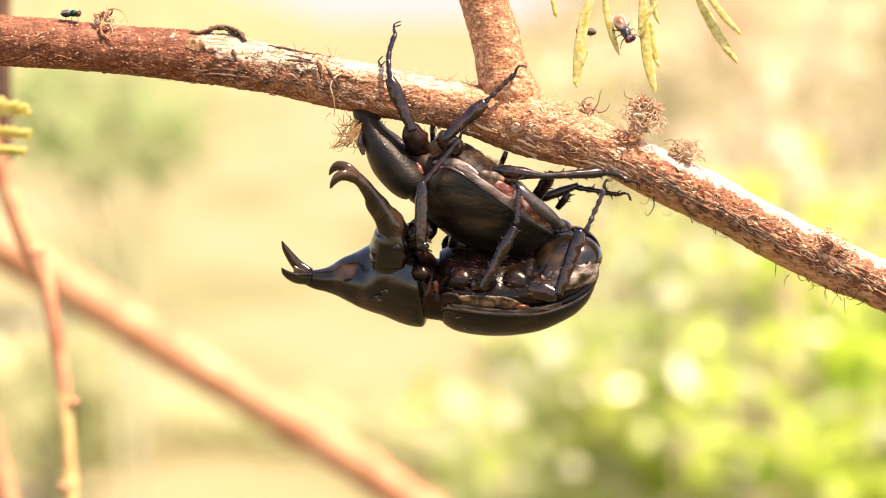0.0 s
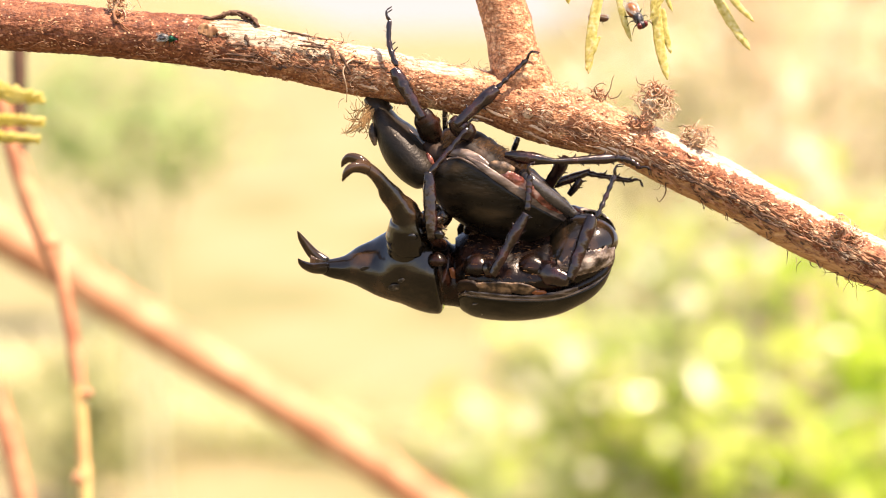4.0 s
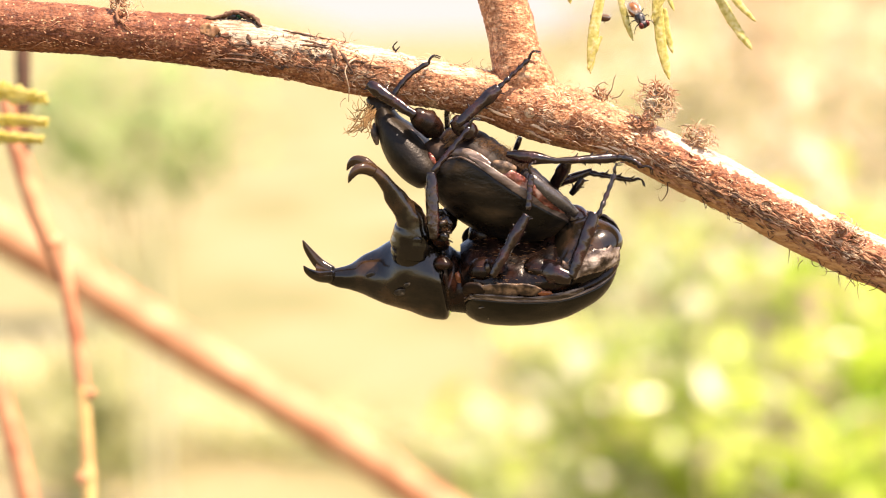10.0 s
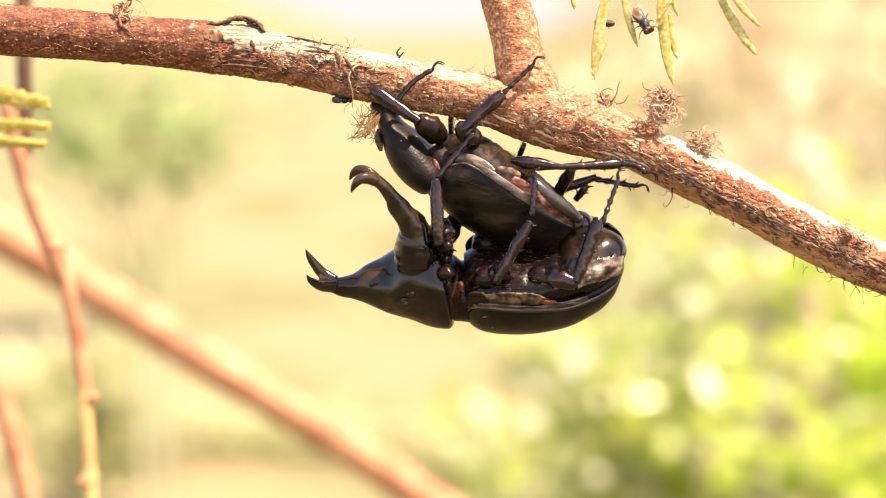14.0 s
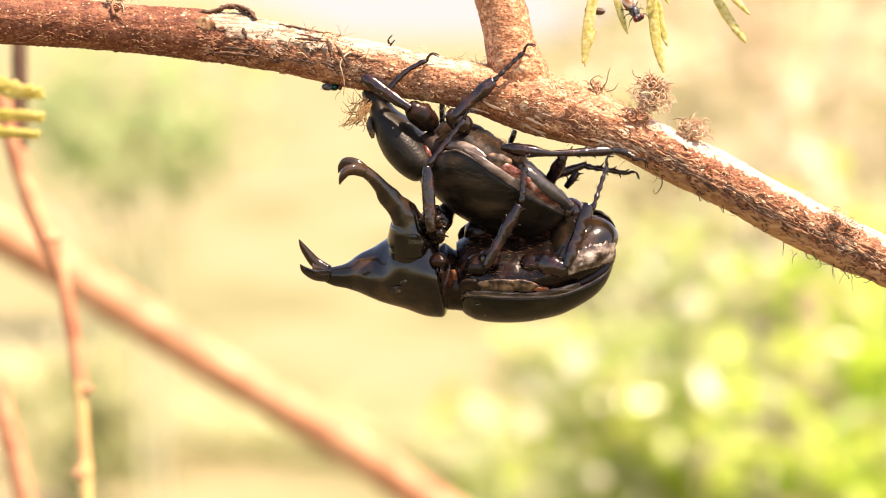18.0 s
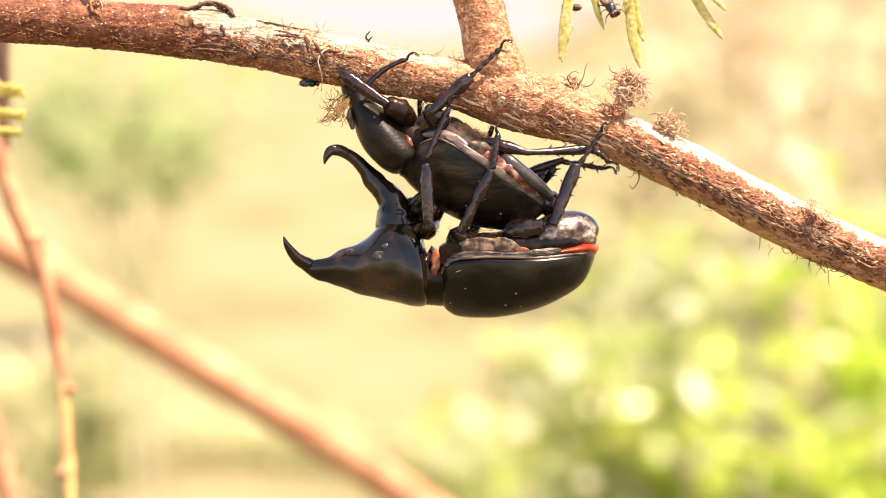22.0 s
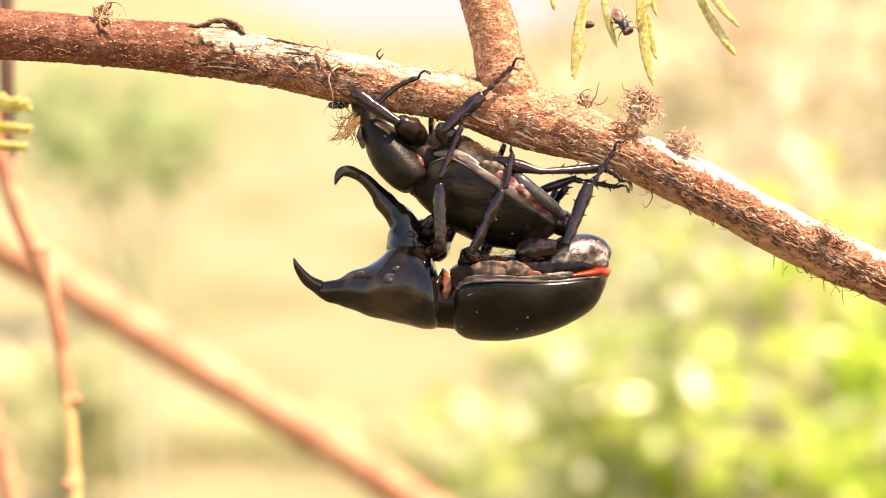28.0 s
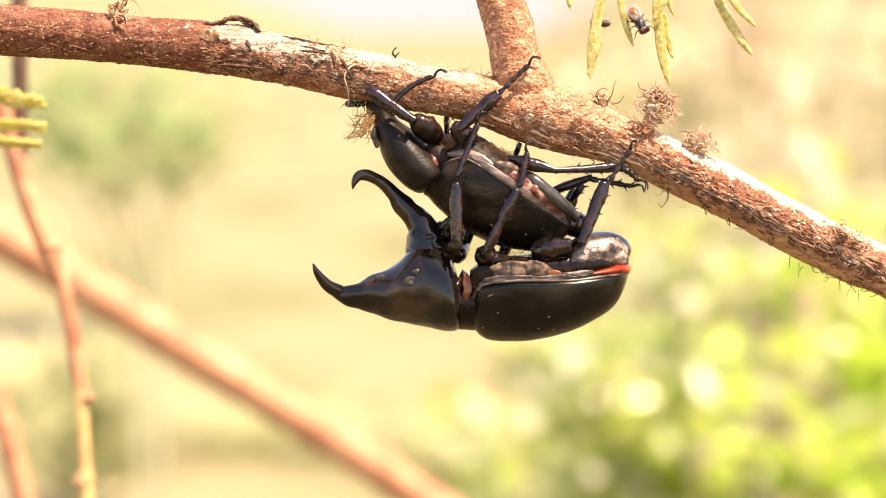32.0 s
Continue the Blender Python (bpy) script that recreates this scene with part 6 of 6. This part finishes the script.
def male_rows():
    """Seconds, shift right and down, turn clockwise, roll about the long axis."""
    rows = [(0, -23, -25, 1.2, 43), (1, -23, -24, 1.6, 43), (2, -24, -25, 1.6, 44), (2.5, -23, -24, 0.8, 45), (3, -19, -26, 0.0, 45), (3.5, -15, -26.5, -0.3, 45), (5.5, -15.5, -22.5, 0.0, 44), (6, -16, -21, -0.1, 43),
            (7, -14, -19, -0.6, 42), (8, -10.5, -18, -1.2, 42), (9, -11.5, -17, -1.0, 42), (10, -9, -16.7, -1.5, 41), (11, -9, -15.4, -1.5, 41), (12, -11, -13.8, -1.3, 41), (13, -10, -13, -1.5, 41), (14.5, -9.8, -11.5, -1.8, 41),
            (16.5, -8.2, -8, -2.6, 40), (17, -9.3, -10, -2.3, 40), (17.5, -7.8, -9.7, -2.3, 40), (18, -7, -9.3, -2.0, 40), (18.5, -5, -10, -1.5, 40), (19, -1, -10.5, -2.1, 38)]
    rows += [(19.35, -8, -5, 0, 31), (19.6, -8, -4, 1, 12), (19.9, -4, -4, 0.6, 3), (20.3, 0, -8, -0.4, 0), (20.7, 5, -10, -1.2, 0), (21.4, 5, -9, -1.3, 0), (22, 0, -7, -0.2, 0), (24, 0, -7, -0.3, 0), (25.5, 0, -4, 0.2, 0), (27.5, -1, -1, 0.2, 0), (30, 0, 0, 0, 0), (31, 2, 3, 0.4, 0), (31.5, 8, 2, -1.6, 0), (32, 8, 1, -1.5, 0)]
    return rows


def male_at(t):
    rows = np.array(male_rows(), float)
    x, y, a, roll = (float(np.interp(t, rows[:, 0], rows[:, k])) for k in (1, 2, 3, 4))
    return Matrix.Translation(PIVOT + Vector((x * STEP, -y * STEP, 0))) @ pose(0, 0, 0, 0, 0, -a) @ pose(0, 0, 0, roll, 0, 0) @ Matrix.Translation(-PIVOT)


FEMALE_PIVOT = G(840, 330)
FEMALE_ROWS = ((0, -3, 0, 1.0, 3), (1.5, -2, 0, 1.0, 3), (2, -1, 2, 0.9, 4), (2.5, 0, 4, 0.9, 5), (3, -1, 4, 0.4, 6), (3.5, -2, 4, 0, 7), (6, -2, 4, 0, 7), (14, -2, 4, 0, 7), (18, -1, 4, 0, 7), (19, 1, 5, 0, 5),
               (20, 1, 2, 0, 2), (21, 3, -3, 0, 0), (22, 1, -1, 0, 0), (25, 0, 0, 0, 0), (30, -1, 0, 0, 0), (31, -2, 1, 0, 0), (32, -3, 3, 0.3, 0))


def female_at(t):
    rows = np.array(FEMALE_ROWS, float)
    x, y, a, roll = (float(np.interp(t, rows[:, 0], rows[:, k])) for k in (1, 2, 3, 4))
    return Matrix.Translation(FEMALE_PIVOT + Vector((x * STEP, -y * STEP, 0))) @ pose(0, 0, 0, 0, 0, -a - 36) @ pose(0, 0, 0, roll, 0, 0) @ pose(0, 0, 0, 0, 0, 36) @ Matrix.Translation(-FEMALE_PIVOT)


def motions():
    walk(male, [(r[0], PLANE @ male_at(r[0])) for r in male_rows()])
    nod = G(732, 428)
    head = next(o for o in male.children if o.name.startswith("head"))
    walk(head, [(t, Matrix.Translation(nod + Vector((-5, 4, 0)) * STEP * r / 14) @ pose(0, 0, 0, 0, 0, -a) @ pose(0, 0, 0, -r, 0, 0) @ Matrix.Translation(-nod)) for t, a, r in (
        (0, 10.5, 14), (2, 10.5, 14), (3, 8.5, 14), (6, 9.5, 14), (10, 10.5, 14), (14.5, 10, 14), (15.6, -2, 14), (16.5, -7, 14), (17, -5, 14), (17.5, -6, 14), (18, 6, 14), (18.5, 11, 14), (19, 10, 14), (19.5, 5, 6), (20, 1, 1), (22, 0, 0), (32, 0, 0))])
    soft = next(o for o in male.children if o.name.startswith("side_membrane"))
    walk(soft, [(t, Matrix.Translation((-3 * y * STEP, -y * STEP, 0))) for t, y in ((0, 24), (19.25, 24), (19.6, 8), (20, 0), (32, 0))])
    skin = next(o for o in male.children if o.name.startswith("neck_membrane"))
    walk(skin, [(t, Matrix.Translation((0, 0, -d * STEP))) for t, d in ((0, 22), (19.25, 22), (19.8, 0), (32, 0))])
    walk(female, [(r[0], PLANE @ female_at(r[0])) for r in FEMALE_ROWS])
    times = {male: [r[0] for r in male_rows()], female: [r[0] for r in FEMALE_ROWS]}
    stand = {male: male_at, female: female_at}
    for ob, owner, rows in LEG_ROWS:
        def ends(t, k):
            return tuple(float(np.interp(t, [r[0] for r in rows], [r[k][j] for r in rows])) for j in range(3))
        when = sorted(set(times[ob.parent] + [r[0] for r in rows]))
        if len(rows) > 1 or ob.parent == female:
            walk(ob, [(t, stand[ob.parent](t).inverted() @ aim(ends(t, 1), ends(t, 2))) for t in when])
    walk(green_fly, [(t, fly_pose(x, y, d, h, tip)) for t, x, y, d, h, tip in (
        (0, 127, 32, -18, 10, 60), (0.5, 146, 42, -28, 10, 50), (1.0, 155, 60, -40, 8, 25), (1.5, 181, 112, -40, 15, -25), (2.0, 250, 103, -45, -8, -5), (2.5, 262, 99, -45, 15, 0), (3.0, 265, 101, -45, 20, 0), (3.5, 280, 95, -45, 5, 0),
        (5.5, 250, 98, -45, 20, 0), (6, 247, 95, -45, 15, 0), (6.5, 249, 83, -46, 0, 10), (7, 248, 62, -36, -10, 35), (7.5, 274, 52, -16, 10, 70), (8, 314, 56, -12, 5, 75), (8.5, 320, 57, -10, 5, 75), (9, 341, 59, -8, 10, 80), (9.5, 376, 61, -8, 10, 80), (10, 393, 63, -8, 10, 80),
        (10.5, 445, 73, -4, 10, 85), (11, 503, 86, 4, 15, 95), (11.4, 520, 98, 26, 60, 130), (11.8, 540, 170, 34, 80, 220), (12.1, 557, 180, 8, 20, 265), (12.5, 572, 184, -4, 10, 275), (13.2, 572, 184, -6, 0, 280), (14.5, 575, 185, -6, 5, 280), (16.5, 570, 184, -6, 0, 280), (19, 572, 184, -6, 0, 280), (23, 570, 184, -6, 5, 280),
        (25.5, 573, 185, -6, 5, 280), (27.5, 602, 191, -8, 10, 280), (32, 605, 192, -8, 10, 280))])


motions()
